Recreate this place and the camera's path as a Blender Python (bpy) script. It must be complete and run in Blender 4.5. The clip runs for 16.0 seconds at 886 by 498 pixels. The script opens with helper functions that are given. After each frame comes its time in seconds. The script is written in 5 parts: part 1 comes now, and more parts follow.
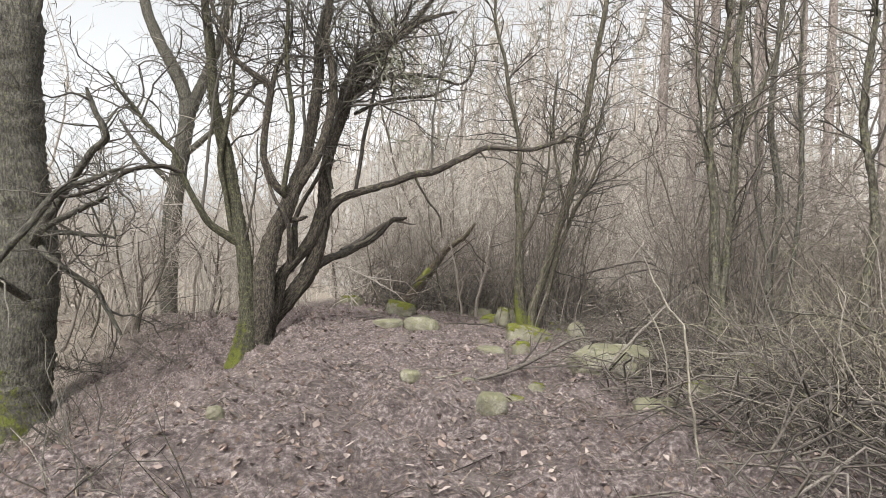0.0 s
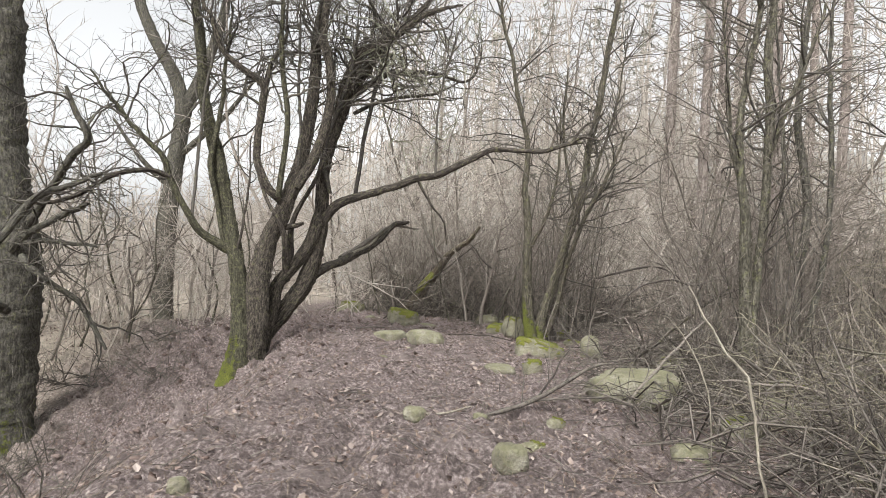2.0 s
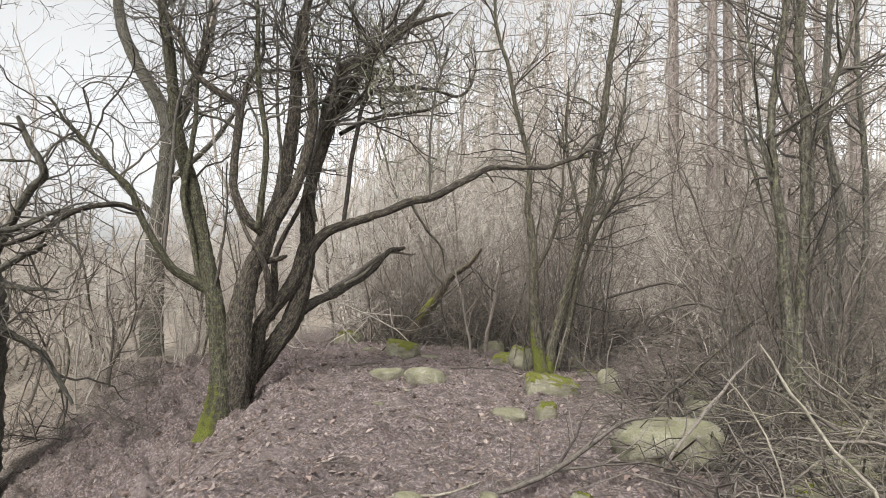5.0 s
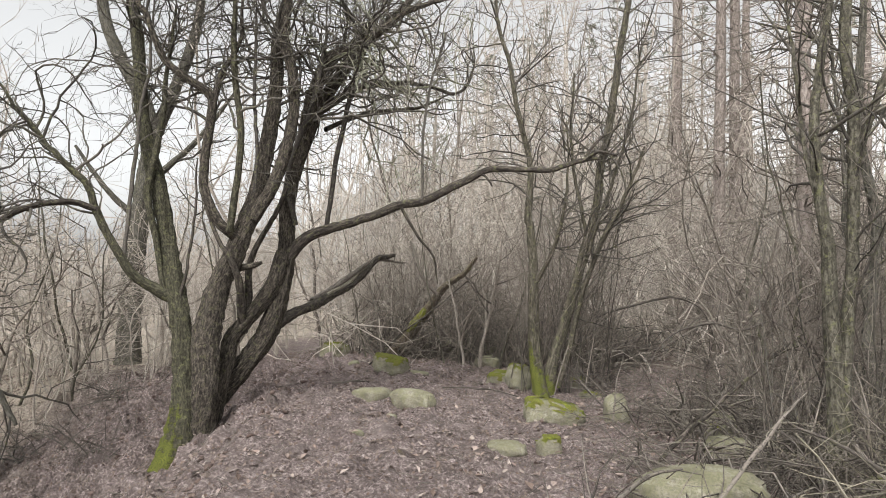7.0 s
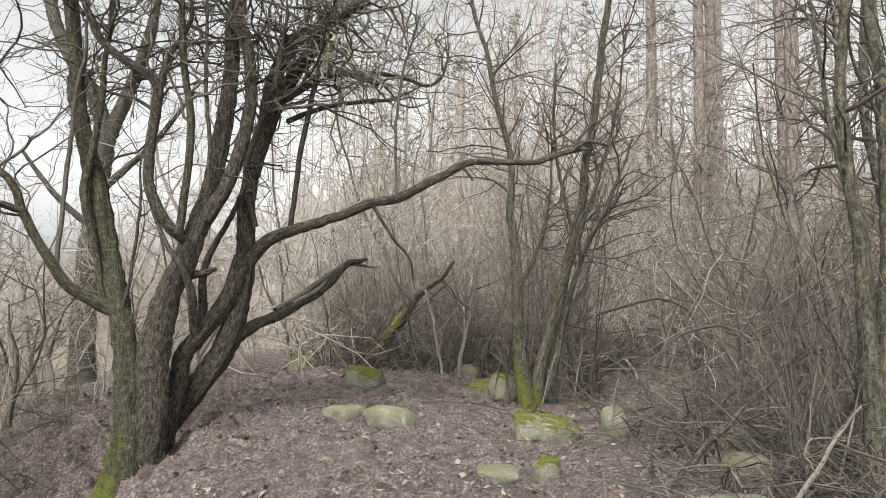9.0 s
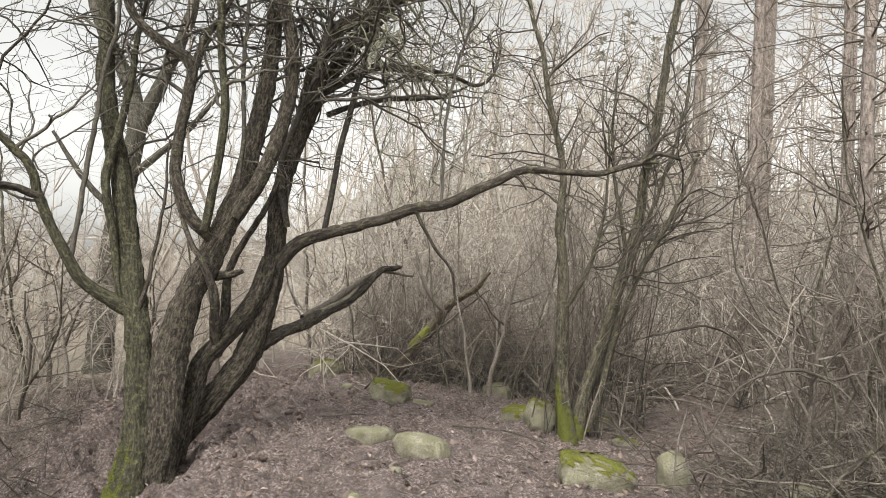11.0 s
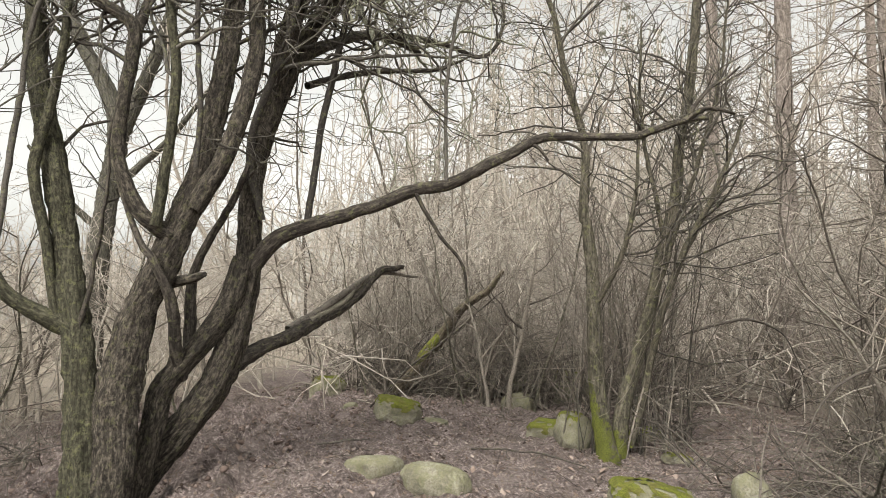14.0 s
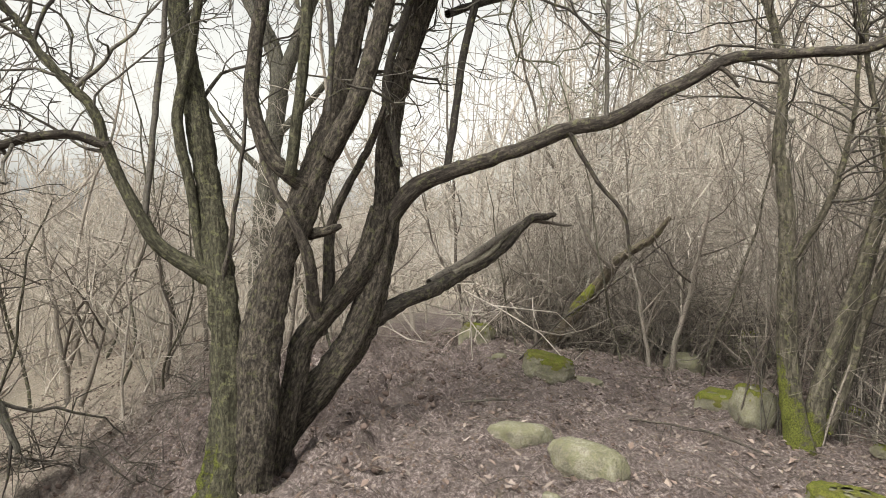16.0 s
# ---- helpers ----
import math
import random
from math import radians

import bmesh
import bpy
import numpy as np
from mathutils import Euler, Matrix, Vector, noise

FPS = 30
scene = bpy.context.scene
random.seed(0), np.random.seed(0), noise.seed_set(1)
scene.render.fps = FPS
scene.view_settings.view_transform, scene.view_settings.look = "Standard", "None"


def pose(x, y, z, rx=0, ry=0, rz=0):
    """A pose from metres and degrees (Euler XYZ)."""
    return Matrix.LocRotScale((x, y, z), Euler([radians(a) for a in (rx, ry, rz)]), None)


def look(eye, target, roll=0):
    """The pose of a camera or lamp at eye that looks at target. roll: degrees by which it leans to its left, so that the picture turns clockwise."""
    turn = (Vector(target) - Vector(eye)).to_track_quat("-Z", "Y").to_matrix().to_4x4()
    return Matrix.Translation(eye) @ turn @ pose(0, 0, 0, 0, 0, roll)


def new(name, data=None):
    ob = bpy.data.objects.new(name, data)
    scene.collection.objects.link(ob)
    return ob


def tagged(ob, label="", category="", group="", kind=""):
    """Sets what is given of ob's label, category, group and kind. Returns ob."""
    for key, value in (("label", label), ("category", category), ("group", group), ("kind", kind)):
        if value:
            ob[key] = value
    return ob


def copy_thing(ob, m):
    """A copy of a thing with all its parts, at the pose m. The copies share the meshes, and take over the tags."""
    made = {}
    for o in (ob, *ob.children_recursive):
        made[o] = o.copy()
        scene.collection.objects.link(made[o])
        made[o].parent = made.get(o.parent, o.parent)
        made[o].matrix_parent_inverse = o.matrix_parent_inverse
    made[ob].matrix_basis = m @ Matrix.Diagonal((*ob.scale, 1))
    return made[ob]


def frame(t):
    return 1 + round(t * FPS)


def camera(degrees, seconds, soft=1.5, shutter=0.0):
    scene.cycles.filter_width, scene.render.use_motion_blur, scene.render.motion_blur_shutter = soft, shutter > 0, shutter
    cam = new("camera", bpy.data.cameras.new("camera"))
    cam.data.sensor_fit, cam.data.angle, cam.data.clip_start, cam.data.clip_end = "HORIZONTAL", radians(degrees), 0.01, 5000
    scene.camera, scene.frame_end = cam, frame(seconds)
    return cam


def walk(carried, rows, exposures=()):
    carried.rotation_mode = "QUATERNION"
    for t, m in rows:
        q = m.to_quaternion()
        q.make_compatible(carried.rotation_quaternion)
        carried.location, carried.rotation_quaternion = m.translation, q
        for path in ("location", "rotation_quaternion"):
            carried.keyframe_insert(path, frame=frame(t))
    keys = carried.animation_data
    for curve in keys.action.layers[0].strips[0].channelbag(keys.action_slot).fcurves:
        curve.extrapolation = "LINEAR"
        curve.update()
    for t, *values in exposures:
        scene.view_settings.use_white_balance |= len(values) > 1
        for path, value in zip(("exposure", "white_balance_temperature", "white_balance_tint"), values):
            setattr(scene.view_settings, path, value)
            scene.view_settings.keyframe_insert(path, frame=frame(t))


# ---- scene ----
SKY, EXPOSURE = 0.15, 0.92
cam = camera(71.1, 16.0, soft=0.85)
PATH = [
    (0, (0.319, 1.586, 0.832), (0.246, 3.582, 0.934), 4.0),
    (0.5, (0.306, 1.722, 0.868), (0.252, 3.719, 0.951), 3.5),
    (1, (0.253, 1.881, 0.928), (0.211, 3.879, 1.005), 5.3),
    (1.5, (0.219, 1.993, 1.002), (0.159, 3.99, 1.089), 4.3),
    (2, (0.24, 2.152, 1.023), (0.162, 4.149, 1.116), 4.0),
    (2.5, (0.307, 2.352, 1.071), (0.224, 4.348, 1.178), 2.5),
    (3, (0.357, 2.501, 1.143), (0.275, 4.494, 1.29), 1.6),
    (3.5, (0.349, 2.612, 1.181), (0.266, 4.606, 1.315), 1.9),
    (3.7, (0.336, 2.643, 1.207), (0.255, 4.637, 1.346), 2.0),
    (5.8, (0.249, 3.355, 1.252), (0.154, 5.347, 1.406), 1.9),
    (6, (0.253, 3.479, 1.272), (0.163, 5.471, 1.435), 2.2),
    (6.5, (0.274, 3.656, 1.321), (0.187, 5.646, 1.509), 1.8),
    (7, (0.256, 3.759, 1.317), (0.184, 5.75, 1.486), 2.8),
    (7.5, (0.181, 3.932, 1.31), (0.183, 5.924, 1.483), 3.6),
    (8, (0.143, 4.079, 1.324), (0.166, 6.068, 1.535), 2.3),
    (8.5, (0.14, 4.216, 1.305), (0.186, 6.206, 1.494), 2.1),
    (9, (0.179, 4.482, 1.312), (0.195, 6.472, 1.506), 1.6),
    (9.2, (0.191, 4.594, 1.332), (0.159, 6.583, 1.54), 1.7),
    (11.3, (-0.102, 5.17, 1.459), (-0.155, 7.16, 1.659), 5.3),
    (11.5, (-0.088, 5.216, 1.45), (-0.138, 7.206, 1.642), 4.9),
    (12, (-0.08, 5.484, 1.445), (-0.158, 7.473, 1.644), 3.7),
    (12.5, (-0.015, 5.67, 1.467), (-0.152, 7.649, 1.722), 2.9),
    (13, (0.003, 5.798, 1.435), (-0.128, 7.777, 1.691), 3.0),
    (13.5, (-0.038, 6.026, 1.382), (-0.125, 8.012, 1.606), 2.0),
    (14, (-0.123, 6.276, 1.381), (-0.2, 8.261, 1.614), 2.5),
    (14.5, (-0.153, 6.405, 1.423), (-0.253, 8.392, 1.628), 4.9),
    (15, (-0.173, 6.598, 1.436), (-0.524, 8.563, 1.571), 6.4),
    (15.5, (-0.179, 6.782, 1.498), (-0.632, 8.728, 1.589), 6.4),
    (16, (-0.156, 6.882, 1.524), (-0.711, 8.803, 1.537), 3.7),
]
walk(cam, [(t, look(eye, target, roll)) for t, eye, target, roll in PATH], exposures=((0.0, EXPOSURE + 0.04, 6450, 9), (3.5, EXPOSURE + 0.04, 6450, 9), (6.0, EXPOSURE - 0.09, 6500, 9), (9.2, EXPOSURE - 0.06, 6550, 8), (11.3, EXPOSURE - 0.04, 6750, 7), (16.0, EXPOSURE, 6850, 6)))

# ---- light: a bright overcast day ----
world = bpy.data.worlds.new("overcast_sky")
scene.world = world
world.use_nodes = True
wn, wl = world.node_tree.nodes, world.node_tree.links
sky = wn.new("ShaderNodeTexSky")
sky.sky_type = "NISHITA"
sky.sun_disc = False
sky.sun_elevation, sky.sun_rotation = radians(48), radians(200)
sky.air_density, sky.dust_density, sky.ozone_density = 1.0, 4.0, 1.0
veil = wn.new("ShaderNodeHueSaturation")
veil.inputs["Saturation"].default_value = 0.06
wl.new(sky.outputs[0], veil.inputs["Color"])
wl.new(veil.outputs[0], wn["Background"].inputs["Color"])
wn["Background"].inputs["Strength"].default_value = SKY

sun = new("sun", bpy.data.lights.new("sun", "SUN"))
sun.data.energy, sun.data.angle, sun.data.color = 1.5, radians(25), (1.0, 0.96, 0.9)
sun.matrix_world = look((0, 0, 30), (9.5, 25.4, 0))


# ---- materials ----
def material(name, rough=0.9):
    m = bpy.data.materials.new(name)
    m.use_nodes = True
    n, l = m.node_tree.nodes, m.node_tree.links
    b = n["Principled BSDF"]
    b.inputs["Roughness"].default_value = rough
    b.inputs["Specular IOR Level"].default_value = 0.25
    return m, n, l, b


def noise_node(n, l, vec, scale, detail=4.0, rough=0.6):
    t = n.new("ShaderNodeTexNoise")
    t.inputs["Scale"].default_value, t.inputs["Detail"].default_value, t.inputs["Roughness"].default_value = scale, detail, rough
    if vec is not None:
        l.new(vec, t.inputs["Vector"])
    return t.outputs["Fac"]


def ramp(n, l, fac, stops):
    r = n.new("ShaderNodeValToRGB")
    e = r.color_ramp.elements
    for i, (p, c) in enumerate(stops):
        k = e[i] if i < 2 else e.new(p)
        k.position, k.color = p, (*c, 1) if len(c) == 3 else c
    l.new(fac, r.inputs["Fac"])
    return r.outputs["Color"]


def calc(n, l, op, a, b=None, c=None, clamp=False):
    k = n.new("ShaderNodeMath")
    k.operation, k.use_clamp = op, clamp
    for i, v in enumerate((a, b, c)):
        if v is None:
            continue
        if isinstance(v, (int, float)):
            k.inputs[i].default_value = v
        else:
            l.new(v, k.inputs[i])
    return k.outputs[0]


def mix(n, l, fac, a, b, how="MIX"):
    k = n.new("ShaderNodeMix")
    k.data_type, k.blend_type = "RGBA", how
    for i, v in ((0, fac), (6, a), (7, b)):
        if isinstance(v, (int, float)):
            k.inputs[i].default_value = v
        elif isinstance(v, tuple):
            k.inputs[i].default_value = (*v, 1)
        else:
            l.new(v, k.inputs[i])
    return k.outputs[2]


def bump(n, l, b, height, strength, distance):
    k = n.new("ShaderNodeBump")
    k.inputs["Strength"].default_value, k.inputs["Distance"].default_value = strength, distance
    l.new(height, k.inputs["Height"])
    l.new(k.outputs[0], b.inputs["Normal"])


def ramp_between(n, l, v, lo, hi):
    k = n.new("ShaderNodeMapRange")
    k.interpolation_type = "SMOOTHSTEP"
    k.inputs["From Min"].default_value, k.inputs["From Max"].default_value = lo, hi
    l.new(v, k.inputs["Value"])
    return k.outputs[0]


MOSS_DARK, MOSS_LIGHT = (0.045, 0.055, 0.012), (0.19, 0.205, 0.035)


def bark(name, deep, mid, pale, fissure=26.0, stretch=0.22, moss=None, lichen=0.0, relief=0.012, vary=False):
    """Bark that runs along its limb. moss: (z from which it fades, z where it ends, how much of the surface)."""
    m, n, l, b = material(name, 0.88)
    at = n.new("ShaderNodeAttribute")
    at.attribute_name = "along"
    mp = n.new("ShaderNodeMapping")
    mp.inputs["Scale"].default_value = (1, 1, stretch)
    l.new(at.outputs["Vector"], mp.inputs["Vector"])
    ridges = noise_node(n, l, mp.outputs[0], fissure, 5, 0.65)
    fine = noise_node(n, l, mp.outputs[0], fissure * 3.7, 3)
    tc = n.new("ShaderNodeTexCoord")
    broad = noise_node(n, l, tc.outputs["Object"], 2.3, 3)
    col = ramp(n, l, ridges, ((0.36, deep), (0.5, mid), (0.66, pale)))
    col = mix(n, l, calc(n, l, "MULTIPLY", broad, 0.55), col, mix(n, l, 0.5, col, mid))
    col = mix(n, l, calc(n, l, "MULTIPLY", fine, 0.35), col, deep)
    if vary:
        oi = n.new("ShaderNodeObjectInfo")
        ge = n.new("ShaderNodeNewGeometry")
        r = calc(n, l, "MULTIPLY", calc(n, l, "FRACT", calc(n, l, "ADD", oi.outputs["Random"], ge.outputs["Random Per Island"])), 1.0)
        col = mix(n, l, r, mix(n, l, 0.55, col, deep), mix(n, l, 0.8, col, pale))
    if lichen:
        spots = noise_node(n, l, tc.outputs["Object"], 17, 4, 0.7)
        col = mix(n, l, calc(n, l, "MULTIPLY", ramp_between(n, l, spots, 0.53, 0.66), lichen), col, (0.20, 0.205, 0.10))
    cracks = noise_node(n, l, at.outputs["Vector"], fissure * 0.9, 4, 0.7)
    col = mix(n, l, calc(n, l, "MULTIPLY", calc(n, l, "SUBTRACT", 1.0, ramp_between(n, l, cracks, 0.36, 0.5)), 0.75), col, deep)
    height = calc(n, l, "MULTIPLY_ADD", cracks, 0.7, ridges)
    if moss:
        lo, hi, amount = moss
        ge = n.new("ShaderNodeNewGeometry")
        sep = n.new("ShaderNodeSeparateXYZ")
        l.new(tc.outputs["Object"], sep.inputs[0])
        nor = n.new("ShaderNodeSeparateXYZ")
        l.new(ge.outputs["Normal"], nor.inputs[0])
        fall = calc(n, l, "SUBTRACT", 1.0, ramp_between(n, l, sep.outputs["Z"], lo, hi))
        side = calc(n, l, "MULTIPLY_ADD", nor.outputs["X"], -0.22, 0.0)
        clump = noise_node(n, l, tc.outputs["Object"], 7, 5, 0.7)
        v = calc(n, l, "ADD", calc(n, l, "MULTIPLY_ADD", fall, 0.55, side), calc(n, l, "MULTIPLY_ADD", clump, 1.1, -1.05 + amount))
        f = calc(n, l, "MULTIPLY", ramp_between(n, l, calc(n, l, "MULTIPLY_ADD", noise_node(n, l, tc.outputs["Object"], 38, 4, 0.7), 0.5, calc(n, l, "SUBTRACT", v, 0.25)), 0.0, 0.16), 0.9)
        tuft = noise_node(n, l, tc.outputs["Object"], 90, 3)
        col = mix(n, l, f, col, ramp(n, l, tuft, ((0.35, MOSS_DARK), (0.65, MOSS_LIGHT))))
        height = calc(n, l, "ADD", height, calc(n, l, "MULTIPLY", f, tuft))
    l.new(col, b.inputs["Base Color"])
    bump(n, l, b, height, 1.0, relief * 1.8)
    return m


def stone_material():
    m, n, l, b = material("fieldstone", 0.85)
    tc = n.new("ShaderNodeTexCoord")
    oi = n.new("ShaderNodeObjectInfo")
    off = n.new("ShaderNodeVectorMath")
    off.operation = "ADD"
    l.new(tc.outputs["Object"], off.inputs[0])
    l.new(oi.outputs["Location"], off.inputs[1])
    p = off.outputs[0]
    a, g, s = noise_node(n, l, p, 5, 5), noise_node(n, l, p, 60, 4), noise_node(n, l, p, 14, 5, 0.7)
    col = ramp(n, l, a, ((0.3, (0.12, 0.11, 0.085)), (0.5, (0.22, 0.205, 0.155)), (0.72, (0.33, 0.315, 0.26))))
    col = mix(n, l, calc(n, l, "MULTIPLY", ramp_between(n, l, g, 0.42, 0.62), 0.5), col, (0.09, 0.085, 0.065))
    ge = n.new("ShaderNodeNewGeometry")
    nor = n.new("ShaderNodeSeparateXYZ")
    l.new(ge.outputs["Normal"], nor.inputs[0])
    algae = ramp_between(n, l, calc(n, l, "MULTIPLY_ADD", s, 1.0, calc(n, l, "MULTIPLY", nor.outputs["Z"], 0.12)), 0.42, 0.68)
    col = mix(n, l, calc(n, l, "MULTIPLY", algae, 0.45), col, (0.15, 0.152, 0.07))
    l.new(col, b.inputs["Base Color"])
    bump(n, l, b, calc(n, l, "ADD", g, a), 0.8, 0.02)
    return m


def moss_material():
    m, n, l, b = material("moss", 1.0)
    tc = n.new("ShaderNodeTexCoord")
    t = noise_node(n, l, tc.outputs["Object"], 95, 4, 0.7)
    u = noise_node(n, l, tc.outputs["Object"], 9, 3)
    col = ramp(n, l, t, ((0.3, MOSS_DARK), (0.62, MOSS_LIGHT)))
    col = mix(n, l, ramp_between(n, l, u, 0.42, 0.62), col, mix(n, l, 0.6, col, (0.15, 0.13, 0.05)))
    l.new(col, b.inputs["Base Color"])
    bump(n, l, b, t, 1.0, 0.02)
    return m


def ground_material():
    m, n, l, b = material("forest_soil", 0.95)
    tc = n.new("ShaderNodeTexCoord")
    p = tc.outputs["Object"]
    big, mid_, fine, grit = noise_node(n, l, p, 0.55, 4), noise_node(n, l, p, 5, 6, 0.7), noise_node(n, l, p, 34, 5, 0.7), noise_node(n, l, p, 140, 3, 0.7)
    col = ramp(n, l, fine, ((0.28, (0.04, 0.031, 0.029)), (0.5, (0.235, 0.188, 0.179)), (0.68, (0.60, 0.51, 0.485))))
    col = mix(n, l, ramp_between(n, l, mid_, 0.42, 0.64), col, mix(n, l, 0.65, col, (0.10, 0.078, 0.072)))
    col = mix(n, l, ramp_between(n, l, noise_node(n, l, p, 1.3, 5, 0.65), 0.5, 0.7), col, mix(n, l, 0.5, col, (0.30, 0.25, 0.235)))
    vo = n.new("ShaderNodeTexVoronoi")
    vo.inputs["Scale"].default_value = 26
    l.new(p, vo.inputs["Vector"])
    hs = n.new("ShaderNodeSeparateColor")
    l.new(vo.outputs["Color"], hs.inputs[0])
    bits = calc(n, l, "MULTIPLY", calc(n, l, "GREATER_THAN", hs.outputs[0], 0.8), calc(n, l, "LESS_THAN", vo.outputs["Distance"], 0.36))
    col = mix(n, l, calc(n, l, "MULTIPLY", bits, 0.55), col, mix(n, l, hs.outputs[1], (0.33, 0.26, 0.20), (0.20, 0.12, 0.08)))
    # thatch of old grass away from the trodden mound
    sep = n.new("ShaderNodeSeparateXYZ")
    l.new(p, sep.inputs[0])
    out = ramp_between(n, l, calc(n, l, "MULTIPLY_ADD", big, 5.0, calc(n, l, "ABSOLUTE", calc(n, l, "ADD", sep.outputs["X"], 0.3))), 7.0, 11.0)
    col = mix(n, l, calc(n, l, "MULTIPLY", out, 0.85), col, ramp(n, l, fine, ((0.3, (0.20, 0.17, 0.135)), (0.7, (0.52, 0.46, 0.38)))))
    green = ramp_between(n, l, noise_node(n, l, p, 1.7, 5, 0.7), 0.64, 0.74)
    col = mix(n, l, calc(n, l, "MULTIPLY", green, 0.4), col, (0.14, 0.13, 0.03))
    l.new(col, b.inputs["Base Color"])
    bump(n, l, b, calc(n, l, "ADD", calc(n, l, "MULTIPLY", fine, 1.0), calc(n, l, "MULTIPLY", grit, 0.6)), 1.0, 0.045)
    return m


def scatter_material(name, colours, rough=0.85):
    """One colour for each loose piece of a scatter."""
    m, n, l, b = material(name, rough)
    ge = n.new("ShaderNodeNewGeometry")
    step = 1.0 / max(1, len(colours) - 1)
    col = ramp(n, l, ge.outputs["Random Per Island"], [(i * step, c) for i, c in enumerate(colours)])
    tc = n.new("ShaderNodeTexCoord")
    col = mix(n, l, calc(n, l, "MULTIPLY", noise_node(n, l, tc.outputs["Object"], 45, 3), 0.5), col, (0.09, 0.06, 0.045))
    l.new(col, b.inputs["Base Color"])
    return m


OLD_BARK = bark("old_tree_bark", (0.016, 0.0135, 0.012), (0.085, 0.072, 0.059), (0.235, 0.202, 0.165), 48, 0.3, (-0.7, 0.3, 0.10), 0.35, 0.02)
GREEN_BARK = bark("green_algae_bark", (0.022, 0.02, 0.014), (0.074, 0.07, 0.047), (0.17, 0.16, 0.112), 48, 0.3, (-0.8, 0.6, 0.18), 0.5, 0.016)
LIMB_BARK = bark("limb_bark", (0.02, 0.0165, 0.0145), (0.072, 0.061, 0.052), (0.18, 0.156, 0.132), 40, 0.2, None, 0.45, 0.01)
THICKET_BARK = bark("thicket_bark", (0.03, 0.027, 0.02), (0.10, 0.092, 0.072), (0.22, 0.205, 0.165), 40, 0.3, None, 0.5, 0.01)
BRAMBLE = bark("bramble_cane", (0.065, 0.056, 0.038), (0.19, 0.168, 0.122), (0.38, 0.345, 0.27), 60, 0.3, None, 0.3, 0.003, True)
TWIG_BARK = bark("twig_bark", (0.028, 0.024, 0.022), (0.075, 0.066, 0.058), (0.18, 0.165, 0.145), 60, 0.3, None, 0.5, 0.003, True)
LICHEN_TWIG = bark("lichen_twig_bark", (0.11, 0.11, 0.075), (0.27, 0.27, 0.20), (0.48, 0.48, 0.39), 60, 0.3, None, 0.6, 0.003, True)
GREY_BARK = bark("grey_bark", (0.028, 0.026, 0.022), (0.095, 0.088, 0.074), (0.20, 0.188, 0.16), 34, 0.2, (-1.7, 0.0, 0.14), 0.4, 0.012)
MOSSY_BARK = bark("mossy_bark", (0.03, 0.027, 0.02), (0.10, 0.089, 0.068), (0.215, 0.192, 0.15), 34, 0.2, (0.15, 1.1, 0.13), 0.5, 0.014)
FOOT_BARK = bark("moss_footed_bark", (0.03, 0.027, 0.02), (0.10, 0.089, 0.068), (0.215, 0.192, 0.15), 34, 0.2, (0.05, 0.5, 0.16), 0.5, 0.014)
LOG_BARK = bark("mossy_log_bark", (0.05, 0.04, 0.03), (0.14, 0.115, 0.085), (0.26, 0.22, 0.17), 34, 0.2, None, 0.5, 0.014)
PINE_BARK = bark("pine_bark", (0.10, 0.083, 0.074), (0.26, 0.22, 0.198), (0.42, 0.37, 0.34), 22, 0.3, None, 0.0, 0.012)
SHRUB_BARK = bark("shrub_bark", (0.045, 0.037, 0.032), (0.15, 0.128, 0.11), (0.34, 0.30, 0.26), 60, 0.3, None, 0.2, 0.003, True)
# pale tan bark, lightened further to paint distance haze into its colour
HAZY_PALE_SHRUB = bark("hazy_pale_shoot_bark", (0.17, 0.145, 0.122), (0.39, 0.345, 0.30), (0.62, 0.565, 0.505), 60, 0.3, None, 0.0, 0.003, True)
DEAD_WOOD = bark("dead_wood", (0.03, 0.025, 0.022), (0.095, 0.08, 0.07), (0.235, 0.208, 0.182), 50, 0.15, None, 0.2, 0.004, True)
PALE_WOOD = bark("barkless_wood", (0.12, 0.105, 0.085), (0.25, 0.225, 0.18), (0.40, 0.365, 0.30), 50, 0.12, None, 0.15, 0.004)
STONE, MOSS, SOIL = stone_material(), moss_material(), ground_material()
LEAF_LITTER = scatter_material("dry_leaves", [(0.055, 0.042, 0.037), (0.38, 0.305, 0.27), (0.16, 0.122, 0.107), (0.44, 0.375, 0.34), (0.05, 0.036, 0.031), (0.33, 0.25, 0.215), (0.12, 0.088, 0.074), (0.42, 0.355, 0.32), (0.07, 0.05, 0.043), (0.24, 0.18, 0.155)])
OLD_GRASS = scatter_material("old_grass", [(0.20, 0.15, 0.11), (0.33, 0.26, 0.19), (0.24, 0.18, 0.15), (0.42, 0.35, 0.26)])
# far paler than real needles: haze is mixed into the green
HAZY_NEEDLES = scatter_material("hazy_pine_needles", [(0.30, 0.33, 0.27), (0.46, 0.48, 0.42), (0.38, 0.40, 0.34)])
CLOD = scatter_material("soil_clods", [(0.07, 0.05, 0.045), (0.16, 0.12, 0.11), (0.11, 0.08, 0.07), (0.22, 0.17, 0.155)], 1.0)


